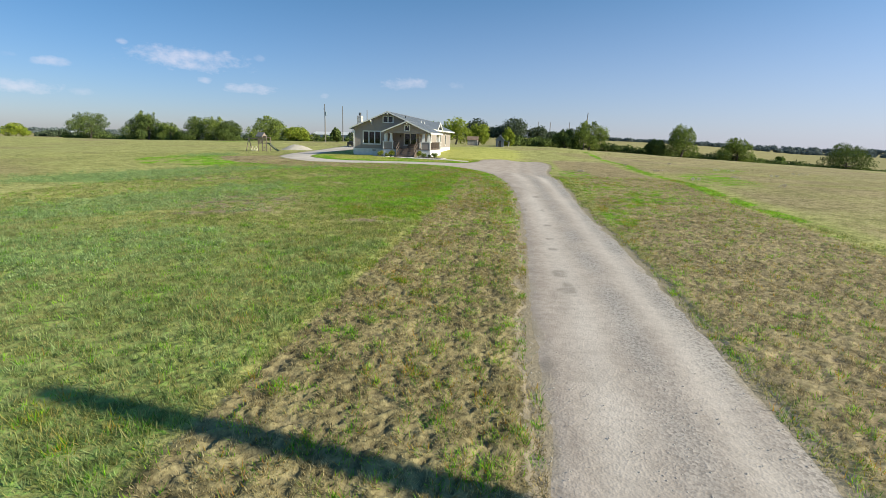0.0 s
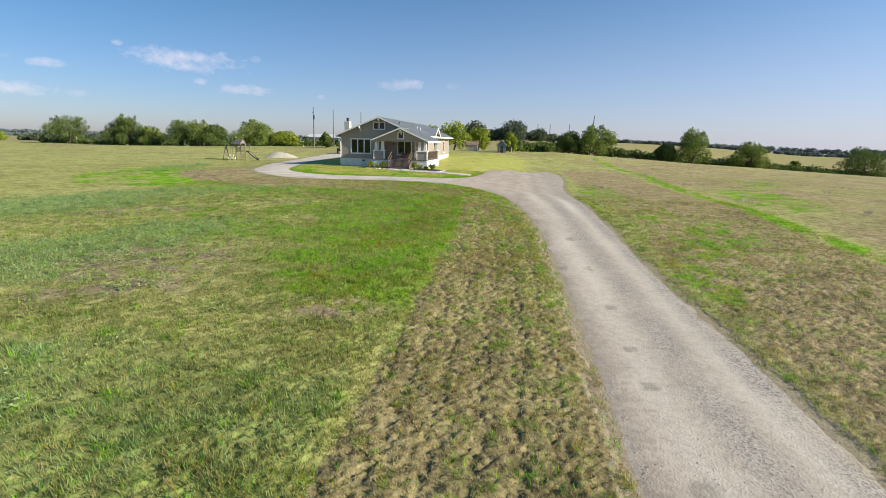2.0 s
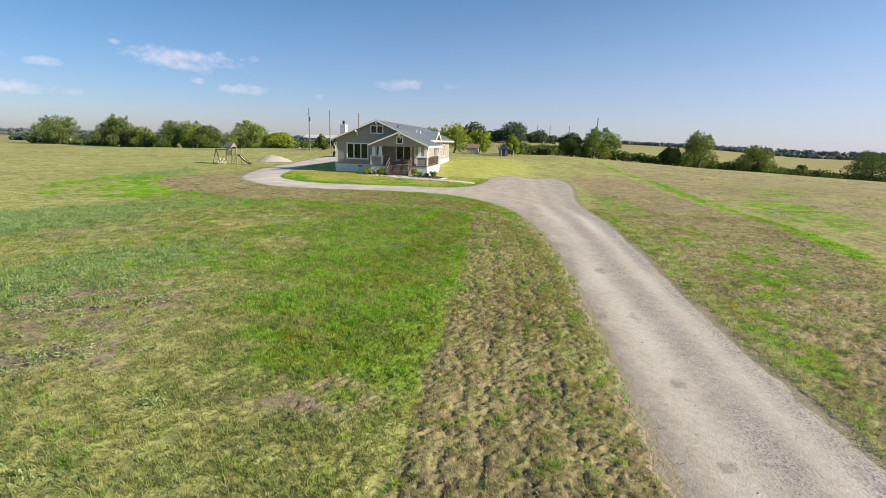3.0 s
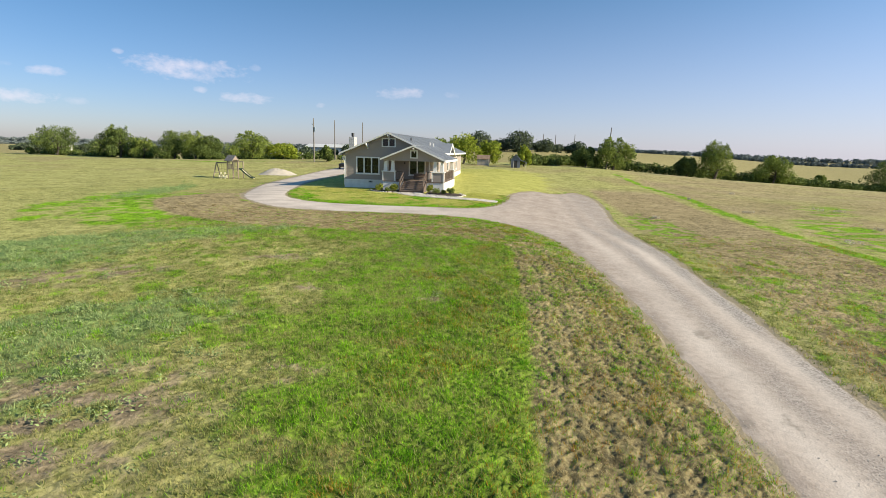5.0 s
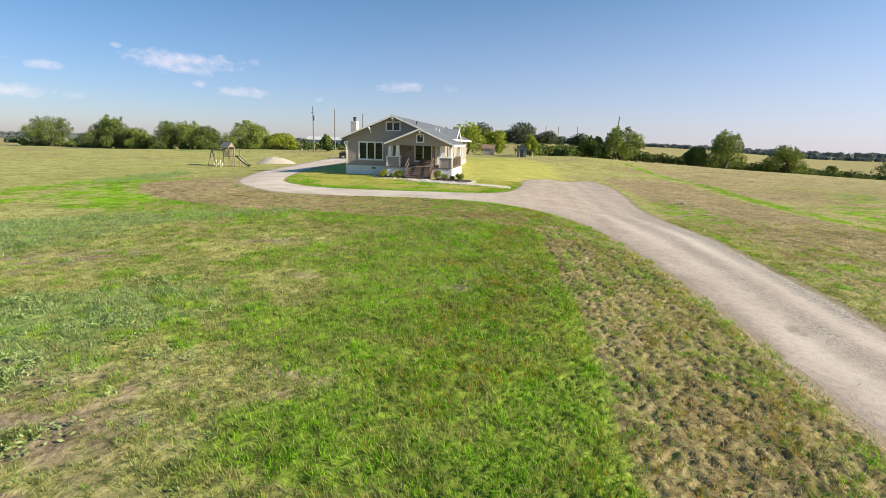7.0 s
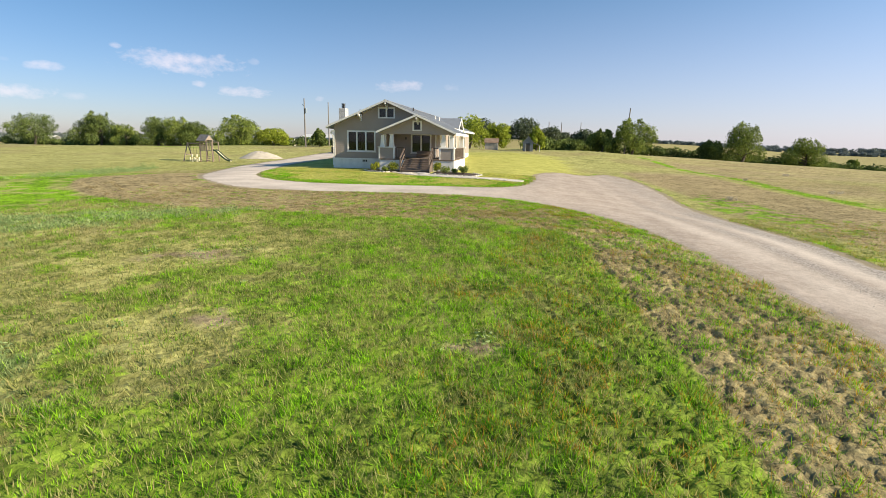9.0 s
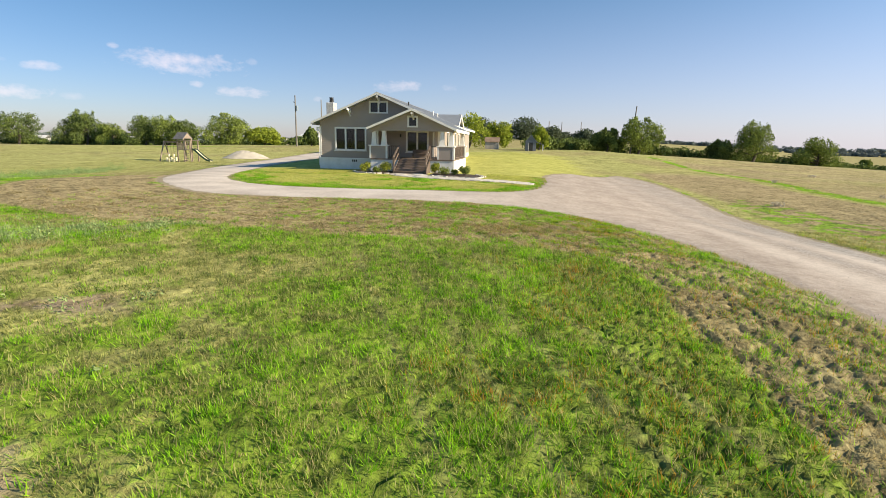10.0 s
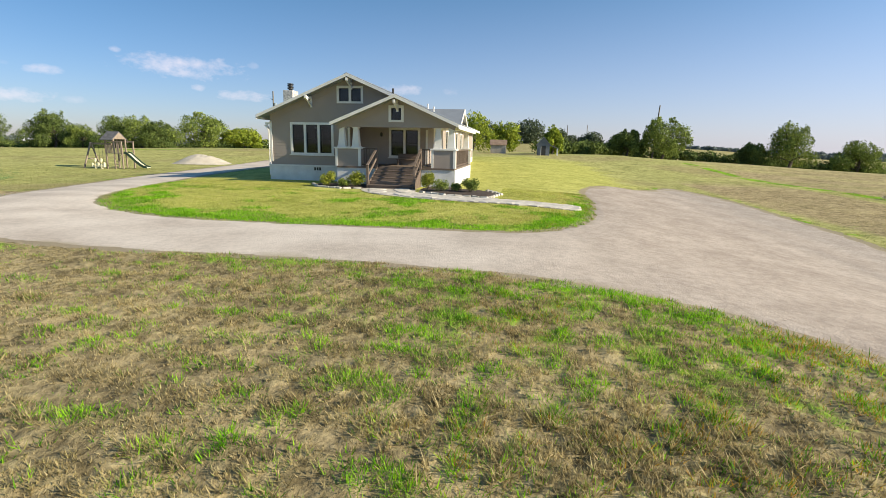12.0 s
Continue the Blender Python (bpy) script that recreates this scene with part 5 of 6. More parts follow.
tube(bm, [(EAVE_L + 0.1, YF - 0.02, 2.75), (XL - 0.08, YF - 0.06, 2.5), (XL - 0.08, YF - 0.06, 0.1)], [0.04, 0.04, 0.04], 8)
part("downpipe", bm, M_TRIM, house, "white downpipe")

# rocking bench on the porch
bench = thing("porch_bench", "weathered wooden bench on the porch", "bench", (-14.0, 65.05, FLOOR))
bench.scale = (1.0, 1.0, 0.72)
part("seat", B(-0.6, 0.6, -0.25, 0.2, 0.4, 0.45), M_WOOD, bench)
part("backrest", B(-0.6, 0.6, 0.18, 0.24, 0.5, 0.85), M_WOOD, bench)
for lx in (-0.55, 0.5):
    for ly in (-0.23, 0.17):
        part("leg", B(lx, lx + 0.05, ly, ly + 0.05, 0, 0.4), M_WOOD, bench)

# ---- play tower with swings and slide ----
PX, PY = -39.3, 74.6
play = thing("swing_set", "weathered timber play tower with slide, swings and shingled roof", "swing set", (PX, PY, hz(PX, PY) - 0.03), 0)
play.scale = (0.88, 0.88, 0.92)
for x in (-0.8, -0.02, 0.75):
    for y in (-0.7, 0.7):
        b = bmesh.new()
        beam(b, (x, y, 0), (x, y, 2.5 if x < 0.5 else 2.3), 0.1)
        part("post", b, M_PLAY, play)
for i in range(10):
    part("platform_board", B(-0.85 + i * 0.165, -0.7 + i * 0.165, -0.75, 0.75, 1.3, 1.34), M_PLAY, play)
for i in range(6):
    part("rail_board", B(-0.85 + i * 0.13, -0.76 + i * 0.13, -0.78, -0.755, 1.35, 2.0), M_PLAY, play)
for i in range(4):
    part("rail_slat", B(0.1 + i * 0.18, 0.15 + i * 0.18, -0.77, -0.75, 1.35, 2.25), M_PLAY, play)
part("top_rail", B(-0.85, 0.82, -0.78, -0.72, 2.25, 2.34), M_PLAY, play)
part("top_rail", B(-0.85, 0.82, 0.72, 0.78, 2.25, 2.34), M_PLAY, play)
for s in (-1, 1):
    b = bmesh.new()
    prism(b, [(s * 0.95, 2.45), (0, 3.15), (0, 3.09), (s * 0.95, 2.39)], -1.15, 0.05, 'x')
    part("roof_panel", b, M_SHINGLE, play, "grey shingled roof")
b = bmesh.new()
prism(b, [(-0.8, 2.5), (0, 3.08), (0.8, 2.5)], 0.0, 0.03, 'x')
part("roof_gable", b, M_PLAY, play)
b = bmesh.new()
beam(b, (-3.0, 0, 2.1), (-0.8, 0, 2.1), 0.1, 0.15)
part("swing_beam", b, M_PLAY, play)
for y in (-0.95, 0.95):
    b = bmesh.new()
    beam(b, (-2.95, y, 0), (-2.9, 0, 2.2), 0.1)
    part("a_frame_leg", b, M_PLAY, play)
b = bmesh.new()
beam(b, (-2.93, -0.6, 0.8), (-2.93, 0.6, 0.8), 0.08)
part("a_frame_brace", b, M_PLAY, play)
for x in (-2.35, -1.6):
    for d in (-0.2, 0.2):
        b = bmesh.new()
        tube(b, [(x + d, 0, 2.03), (x + d, 0, 0.55)], [0.012, 0.012], 5)
        part("swing_chain", b, M_DARK, play)
    b = bmesh.new()
    box(b, x - 0.23, x + 0.23, -0.1, 0.1, 0.5, 0.55, 0.015)
    part("swing_seat", b, M_GREENP, play)
for x in (-1.7, -1.1):
    b = bmesh.new()
    tube(b, [(x, -1.0, 0.02), (x, -1.0, 0.3), (x - 0.05, -1.0, 0.62), (x + 0.02, -1.0, 0.86)], [0.12, 0.15, 0.1, 0.08], 9)
    tube(b, [(x - 0.25, -1.02, 0.15), (x - 0.3, -1.02, 0.5)], [0.1, 0.08], 7)
    tube(b, [(x + 0.25, -1.02, 0.15), (x + 0.28, -1.02, 0.55)], [0.1, 0.08], 7)
    part("rocker", b, M_CREAM, play, "pale yellow moulded plastic rocker")
b = bmesh.new()
n_ = 10
sec = [(x, z) for x, z in ((0.8, 1.35), (1.1, 1.28), (1.5, 0.95), (1.9, 0.62), (2.3, 0.35), (2.6, 0.2), (2.9, 0.17))]
for (xa, za), (xb, zb) in zip(sec, sec[1:]):
    beam(b, (xa, -0.3, za), (xb, -0.3, zb), 0.46, 0.05)
part("slide_bed", b, M_CREAM, play, "pale yellow plastic slide")
for y in (-0.56, -0.04):
    b = bmesh.new()
    for (xa, za), (xb, zb) in zip(sec, sec[1:]):
        beam(b, (xa, y, za + 0.05), (xb, y, zb + 0.05), 0.06, 0.2)
    part("slide_side", b, M_GREENP, play, "dark green slide rim")
for i in range(5):
    b = bmesh.new()
    beam(b, (0.15 + i * 0.12, -1.2 + i * 0.1, 0.2 + i * 0.24), (0.75, -1.2 + i * 0.1, 0.2 + i * 0.24), 0.07)
    part("ladder_rung", b, M_PLAY, play)

# ---- heap of pale gravel ----
def heap(x, y, rx, ry, h):
    v, f = [], []
    R, S = 22, 44
    for i in range(R + 1):
        for j in range(S):
            a, r = j * 2 * math.pi / S, i / R
            k = 1 + 0.12 * noise.fractal((math.cos(a) * 1.3, math.sin(a) * 1.3, 4), 1, 2, 3)
            px, py = rx * r * k * math.cos(a), ry * r * k * math.sin(a)
            z = h * (1 - r ** 1.9) ** 1.3 * (1 + 0.25 * noise.noise((px, py, 1))) + 0.06 * noise.fractal((px * 3, py * 3, 0), 0.8, 2, 4) * (1 - r)
            v.append((px, py, z - 0.03))
    for i in range(R):
        for j in range(S):
            f.append((i * S + j, (i + 1) * S + j, (i + 1) * S + (j + 1) % S, i * S + (j + 1) % S))
    ob = mesh_of("limestone_mound", v, f, surface("heap_limestone", (0.4, 0.355, 0.29), (0.58, 0.52, 0.43), 0.95, 1.5, 25, 0.12), "low mound of pale crushed limestone on the grass", "mound", smooth=True)
    ob.matrix_basis = pose(x, y, hz(x, y))
    return ob


heap(-38.0, 83.3, 2.8, 2.3, 0.85)

# ---- poles ----
def pole(x, y, h, r, label, lean=0.0, kit=False, group="utility poles"):
    t = thing("utility_pole", label, "utility pole", (x, y, hz(x, y) - 0.05), 0, group)
    b = bmesh.new()
    tube(b, [(0, 0, 0), (lean * 0.5, 0, h * 0.5), (lean, 0, h)], [r, r * 0.85, r * 0.65], 10)
    part("shaft", b, M_POLE, t)
    if kit:
        b = bmesh.new()
        tube(b, [(0.28, 0, h - 2.4), (0.28, 0, h - 1.6)], [0.2, 0.2], 10)
        part("transformer", b, M_BARNB, t, "grey transformer can")
        b = bmesh.new()
        tube(b, [(0, 0, h - 1.2), (-0.35, 0, h - 1.0)], [0.04, 0.04], 6)
        part("insulator_arm", b, M_DARK, t)
    return t


pole(-42.7, 108.0, 8.1, 0.13, "tall grey wooden utility pole with a transformer", 0, True)
pole(-43.2, 120.5, 8.3, 0.12, "tall grey wooden utility pole in the fence row")
pole(-59.0, 191.0, 11.4, 0.2, "slim grey pole behind the house roof")
pole(14.4, 130.7, 8.9, 0.15, "leaning grey pole rising out of a bush", 0.5)
pole(13.0, 2.3, 9.3, 0.3, "weathered roadside utility pole beside the drive entrance")
for x, y, h in ((12.4, 274, 8.5), (6.1, 264, 8), (-6, 268, 8.5), (24, 300, 10)):
    pole(x, y, h, 0.22, "pale distant pole across the back pasture", group="distant poles")

# ---- sheds ----
def shed(name, x, y, w, d, hw, hr, wall, roof, label, cat, rz=0):
    t = thing(name, label, cat, (x, y, hz(x, y) - 0.08), rz)
    b = bmesh.new()
    for i in range(int(w / 0.2)):
        box(b, -w / 2 + i * 0.2, -w / 2 + i * 0.2 + 0.19, -d / 2, -d / 2 + 0.03, 0, hw)
    box(b, -w / 2, w / 2, d / 2 - 0.03, d / 2, 0, hw)
    box(b, -w / 2, -w / 2 + 0.03, -d / 2 + 0.03, d / 2 - 0.03, 0, hw)
    box(b, w / 2 - 0.03, w / 2, -d / 2 + 0.03, d / 2 - 0.03, 0, hw)
    part("walls", b, wall, t)
    return t


s1 = shed("shed", -11.2, 115.5, 2.2, 1.8, 1.35, 0, M_SHEDW, M_RUST, "small weathered board shed with a rusty sheet roof", "shed")
for s in (-1, 1):
    b = bmesh.new()
    prism(b, [(s * 1.05, 1.3), (0, 2.05), (0, 1.99), (s * 1.05, 1.24)], -1.25, 1.25, 'x')
    part("roof_panel", b, M_RUST, s1, "rust-stained sheet roof")
for s in (-1.1, 1.07):
    b = bmesh.new()
    prism(b, [(-0.88, 1.35), (0, 1.98), (0.88, 1.35)], s, s + 0.03, 'x')
    part("gable_boards", b, M_SHEDW, s1)
s2 = shed("playhouse", -4.9, 109.5, 1.6, 1.6, 1.5, 0, M_SHEDG, M_SHEDG, "small blue-grey painted playhouse with a lean-to", "playhouse")
for s in (-1, 1):
    b = bmesh.new()
    prism(b, [(s * 0.95, 1.42), (0, 2.5), (0, 2.42), (s * 0.95, 1.34)], -0.95, 0.95, 'y')
    part("roof_panel", b, M_SHEDG, s2)
for yy in (-0.8, 0.77):
    b = bmesh.new()
    prism(b, [(-0.8, 1.5), (0, 2.4), (0.8, 1.5)], yy, yy + 0.03, 'y')
    part("gable_boards", b, M_SHEDG, s2)
part("door", B(-0.3, 0.3, -0.83, -0.805, 0.05, 1.35), M_DARK, s2, "dark doorway")
b = bmesh.new()
prism(b, [(0.82, 1.45), (2.0, 1.05), (2.0, 0.99), (0.82, 1.39)], -0.8, 0.8, 'y')
part("lean_to_roof", b, M_SHEDG, s2)
for yy in (-0.75, 0.7):
    part("lean_to_post", B(1.85, 1.93, yy, yy + 0.08, 0, 1.02), M_TRIM, s2)
part("white_post", B(-0.36, -0.3, -0.9, -0.84, 0, 1.2), M_TRIM, s2)


# ---- farm buildings in the distance ----
def barn(x, y, w, d, hw, hr, wall, roof, label, rz=0):
    t = thing("barn", label, "barn", (x, y, hz(x, y) - 0.3), rz, "distant farm buildings")
    part("walls", B(-w / 2, w / 2, -d / 2, d / 2, 0, hw), wall, t)
    for s in (-1, 1):
        b = bmesh.new()
        prism(b, [(s * (d / 2 + 0.4), hw - 0.1), (0, hw + hr), (0, hw + hr - 0.15), (s * (d / 2 + 0.4), hw - 0.25)], -w / 2 - 0.4, w / 2 + 0.4, 'x')
        part("roof_panel", b, roof, t, "pale metal roof")
    for i in range(3):
        part("door", B(-w / 2 + w * (i + 0.5) / 3 - 1.2, -w / 2 + w * (i + 0.5) / 3 + 1.2, -d / 2 - 0.05, -d / 2 - 0.01, 0, hw * 0.75), M_DARK if i == 1 else M_BARNB, t)


barn(-66.5, 147, 7.5, 5, 1.3, 1.0, M_SHEDW, M_BARN, "low white-roofed farm shed beyond the fence row")
barn(-106, 297, 34, 14, 4.2, 1.6, M_BARNB, M_BARN, "long grey-blue metal barn with a pale roof")
barn(-286, 299, 9, 7, 3, 2, M_BARN, M_BARN, "small white house far across the pasture")
barn(-330, 420, 16, 9, 4, 2, M_BARN, M_BARN, "small white house far across the pasture")

# dark farm buggy parked on the far end of the drive
bx, by = -32.0, 95.0
buggy = thing("farm_buggy", "dark parked utility buggy behind the house", "vehicle", (bx, by, hz(bx, by) + 0.05), 80)
b = bmesh.new()
prism(b, [(-1.2, 0.4), (-1.25, 0.85), (-0.5, 0.9), (-0.3, 1.0), (0.5, 0.95), (1.2, 0.8), (1.25, 0.45), (0.9, 0.35), (-0.9, 0.35)], -0.6, 0.6, 'y')
part("body", b, M_DARK, buggy)
b = bmesh.new()
for y in (-0.58, 0.58):
    beam(b, (-0.5, y, 0.9), (-0.35, y, 1.7), 0.05)
    beam(b, (0.55, y, 0.9), (0.25, y, 1.7), 0.05)
    beam(b, (-0.35, y, 1.7), (0.25, y, 1.7), 0.05)
part("roll_cage", b, M_DARK, buggy)
for x in (-0.8, 0.8):
    for y in (-0.72, 0.55):
        b = bmesh.new()
        tube(b, [(x, y, 0.28), (x, y + 0.03, 0.28), (x, y + 0.15, 0.28), (x, y + 0.18, 0.28)], [0.24, 0.28, 0.28, 0.24], 14)
        w = part("wheel", b, M_DARK, buggy)
        b = bmesh.new()
        tube(b, [(x, y - 0.01, 0.28), (x, y + 0.19, 0.28)], [0.13, 0.13], 10)
        part("rim", b, M_BARN, w)

# pale dry weed heads standing in the east pasture
rng = np.random.default_rng(21)
tufts = []
for x, y, r in ((15.5, 61.6, 0.7), (22.9, 65.7, 1.0), (24.5, 64.5, 0.7), (22.4, 83, 0.9), (6.2, 54.7, 0.4), (13.9, 71.9, 0.5), (14.9, 45.7, 0.6), (20.7, 53.2, 1.0), (26, 57, 0.8), (31, 63, 1.0), (19, 40, 0.6)):
    for _ in range(5):
        a, d = rng.random() * 6.28, r * rng.random()
        px, py = x + d * math.cos(a), y + d * math.sin(a)
        tufts.append((px, py, hz(px, py) + 0.16, 0.14, 0.14, 0.12))
M_PALE = foliage("dry_weed_heads", (0.4, 0.34, 0.24), (0.66, 0.6, 0.5))
tagged(quads("dry_weeds", leaf_cloud(tufts, 1600, 0.045, rng), M_PALE), "pale dry weed heads in the pasture", "weeds", kind="stuff")

# ---- grass ----
def blade_material():
    m, n, l, b = material("grass_blades")
    col, f, tone = cover_nodes(n, l, brown=((0.23, 0.183, 0.085), (0.6, 0.49, 0.26)), olive=((0.14, 0.185, 0.045), (0.44, 0.46, 0.15)),
                               lush=((0.084, 0.26, 0.008), (0.36, 0.67, 0.032)), lawn=((0.3, 0.34, 0.06), (0.64, 0.64, 0.18)), weed=((0.2, 0.29, 0.11), (0.46, 0.57, 0.25)), fine=4.5, islands=True)
    # rusty seed heads in places
    g = n.new("ShaderNodeNewGeometry")
    t = n.new("ShaderNodeTexNoise")
    t.inputs["Scale"].default_value, t.inputs["Detail"].default_value = 0.55, 4
    l.new(g.outputs["Position"], t.inputs["Vector"])
    a = n.new("ShaderNodeMath")
    a.operation = 'MULTIPLY_ADD'
    l.new(g.outputs["Random Per Island"], a.inputs[0])
    a.inputs[1].default_value = 0.6
    l.new(t.outputs[0], a.inputs[2])
    ca = n.new("ShaderNodeAttribute")
    ca.attribute_name = "cover"
    cs = n.new("ShaderNodeSeparateColor")
    l.new(ca.outputs["Color"], cs.inputs[0])
    r = ramp(n, [(0.6, (0, 0, 0)), (0.63, (0.85, 0.85, 0.85))])
    px_ = n.new("ShaderNodeSeparateXYZ")
    l.new(g.outputs["Position"], px_.inputs[0])
    ex_ = n.new("ShaderNodeMapRange")
    ex_.inputs[1].default_value, ex_.inputs[2].default_value, ex_.inputs[3].default_value, ex_.inputs[4].default_value = -10.0, -5.0, -0.25, 0.06
    l.new(px_.outputs[0], ex_.inputs[0])
    a2 = n.new("ShaderNodeMath")
    a2.operation = 'ADD'
    l.new(a.outputs[0], a2.inputs[0])
    l.new(ex_.outputs[0], a2.inputs[1])
    a3 = n.new("ShaderNodeMath")
    a3.operation = 'MULTIPLY'
    l.new(a2.outputs[0], a3.inputs[0])
    a3.inputs[1].default_value = 0.6
    l.new(a3.outputs[0], r.inputs[0])
    mx = n.new("ShaderNodeMix")
    mx.data_type = 'RGBA'
    fa = n.new("ShaderNodeMath")
    fa.operation = 'MULTIPLY'
    l.new(r.outputs[0], fa.inputs[0])
    l.new(cs.outputs[1], fa.inputs[1])
    l.new(fa.outputs[0], mx.inputs["Factor"])
    l.new(col, mx.inputs["A"])
    mx.inputs["B"].default_value = (0.5, 0.2, 0.035, 1)
    col = mx.outputs["Result"]
    l.new(col, b.inputs["Base Color"])
    b.inputs["Roughness"].default_value = 0.55
    b.inputs["Specular IOR Level"].default_value = 0.12
    tr, ms = n.new("ShaderNodeBsdfTranslucent"), n.new("ShaderNodeMixShader")
    ms.inputs[0].default_value = 0.5
    l.new(col, tr.inputs[0])
    l.new(b.outputs[0], ms.inputs[1]); l.new(tr.outputs[0], ms.inputs[2])
    l.new(ms.outputs[0], n["Material Output"].inputs[0])
    return m


M_BLADE = blade_material()
CX, CY, CS = np.arange(-60, 40, 0.25), np.arange(0, 112, 0.25), 0.25
cgx, cgy = np.meshgrid(CX, CY)
CGRID = np.stack(cover(cgx, cgy), -1)
DGRID = inside_by(DRIVE_LOOP, cgx, cgy)


def lookup(grid, x, y):
    i = np.clip(((x - CX[0]) / CS).round().astype(int), 0, len(CX) - 1)
    j = np.clip(((y - CY[0]) / CS).round().astype(int), 0, len(CY) - 1)
    return grid[j, i]


def fast_mesh(name, verts, tris, mat):
    me = bpy.data.meshes.new(name)
    nv, nt = len(verts), len(tris)
    me.vertices.add(nv)
    me.vertices.foreach_set("co", verts.astype(np.float32).ravel())
    me.loops.add(nt * 3)
    me.loops.foreach_set("vertex_index", tris.astype(np.int32).ravel())
    me.polygons.add(nt)
    me.polygons.foreach_set("loop_start", np.arange(0, nt * 3, 3, dtype=np.int32))
    me.materials.append(mat)
    me.update(calc_edges=True)
    return me


def smooth_lookup(grid, x, y):
    u, v = np.clip((x - CX[0]) / CS, 0, len(CX) - 1.001), np.clip((y - CY[0]) / CS, 0, len(CY) - 1.001)
    i, j = u.astype(int), v.astype(int)
    u, v = u - i, v - j
    if grid.ndim == 3:
        u, v = u[..., None], v[..., None]
    return (grid[j, i] * (1 - u) + grid[j, i + 1] * u) * (1 - v) + (grid[j + 1, i] * (1 - u) + grid[j + 1, i + 1] * u) * v


def turf_shape(x, y):
    """Height of the matted turf over the soil, how much of it is clump (1) or bare gap (0), how much turf there is, and the way to the drive's edge."""
    c = smooth_lookup(CGRID, x, y)
    d = smooth_lookup(DGRID, x, y) + 0.2 * pnoise(x * 1.6, y * 1.4, 61) + 0.1 * pnoise(x * 5.0, y * 4.4, 62)
    br = np.clip(c[..., 0] * 1.3, 0, 1) * (1 - 0.6 * c[..., 1]) * np.where(y < 38.4, ss(-5.3, -4.8, x), 1.0)
    field = ss(-17.4, -16.0, x) * (1 - ss(-3.7, -3.3, x)) * ss(4.2, 6.0, y) * (1 - ss(41, 42, y))
    row = np.sin(d * 2 * math.pi / 0.62 + 2 * pnoise(x * 0.7, y * 0.4, 3))
    fine = br < 0.3
    n_ = np.where(fine, 0.8 * pnoise(x * 9.5, y * 8.4, 1), pnoise(x * 8.4, y * 7.2, 4)) + np.where(fine, 0.6, 0.5) * pnoise(x * 17.0, y * 15.0, 2) + (0.16 + 0.2 * ss(38, 42, y)) * row * br * (1 - 0.7 * ss(2, 4, x)) + 0.3 * pnoise(x * 3.4, y * 3.0, 5)
    q = ss(-0.36, 0.12, n_)
    on = np.maximum(br, field)
    high = (0.052 - 0.02 * ss(38, 40, y)) * br + (1 - br) * (0.03 + 0.03 * c[..., 1] + 0.03 * c[..., 3])
    return q * high * on * (1 - ss(-0.35, -0.02, d)), q, on, d


def wheel_marks(x, y):
    """Two lines worn through the green grass towards the bend."""
    w_ = 0.12 * pnoise(x * 0.8, y * 0.8, 91)
    return np.maximum.reduce([np.exp(-((x - a - k * (38 - y) + w_) / 0.1) ** 2) for a, k in ((-10.3, 0.42), (-9.35, 0.43), (-8.45, 0.45), (-7.5, 0.46))]) * ss(27, 31, y) * (1 - ss(38.5, 40, y))


TURF = [(-5.4, 2.8, 1.0, 47.9, 0.05), (-17.5, -5.4, 4.0, 38, 0.08), (-31, -5.4, 38, 56, 0.09), (2.8, 12.4, 1.0, 60, 0.09)]


def turf(x0, x1, y0, y1, step):
    xs, ys = np.linspace(x0, x1, int((x1 - x0) / step)), np.linspace(y0, y1, int((y1 - y0) / step))
    gX, gY = np.meshgrid(xs, ys)
    h, q, br, d = turf_shape(gX, gY)
    z = H(gX, gY) - 0.01 + 0.022 * ss(0, 0.2, br) + h - 0.055 * ss(-0.14, 0.05, d)
    nx_ = len(xs)
    k = (np.arange(len(ys) - 1)[:, None] * nx_ + np.arange(nx_ - 1)).ravel()
    on, bare = d.ravel(), br.ravel()
    k = k[(np.maximum(on[k], on[k + nx_ + 1]) < 0.1) & (np.maximum(bare[k], bare[k + nx_ + 1]) > 0.01)]
    tr = np.concatenate([np.stack([k, k + 1, k + nx_ + 1], -1), np.stack([k, k + nx_ + 1, k + nx_], -1)], 0)
    me = fast_mesh("turf", np.stack([gX, gY, z], -1).reshape(-1, 3), tr, M_GROUND)
    me.shade_smooth()
    at = me.attributes.new("cover", 'FLOAT_COLOR', 'POINT')
    at.data.foreach_set("color", smooth_lookup(CGRID, gX, gY).astype(np.float32).ravel())
    du = me.attributes.new("dust", 'FLOAT', 'POINT')
    du.data.foreach_set("value", ss(-0.32, 0.08, d).astype(np.float32).ravel())
    so = me.attributes.new("soil", 'FLOAT', 'POINT')
    so.data.foreach_set("value", np.maximum.reduce([(1 - q) * (0.8 - 0.45 * ss(37, 40, gY)) * np.clip(1.3 * smooth_lookup(CGRID[..., 0], gX, gY), 0, 1), 0.9 * bare_soil(gX, gY), 0.5 * wheel_marks(gX, gY)]).astype(np.float32).ravel())
    ta = me.attributes.new("thatch", 'FLOAT', 'POINT')
    ta.data.foreach_set("value", ((0.12 + 0.42 * smooth_lookup(CGRID[..., 1], gX, gY) + 0.3 * np.clip(1.3 * smooth_lookup(CGRID[..., 0], gX, gY), 0, 1) * (1 - ss(34, 39, gY)) * (1 - ss(2, 3, gX))) * br * (1 - bare_soil(gX, gY))).astype(np.float32).ravel())
    tagged(new("turf", me), "matted clumps of mown grass with bare soil between", "turf", kind="stuff")


for bounds in TURF:
    turf(*bounds)


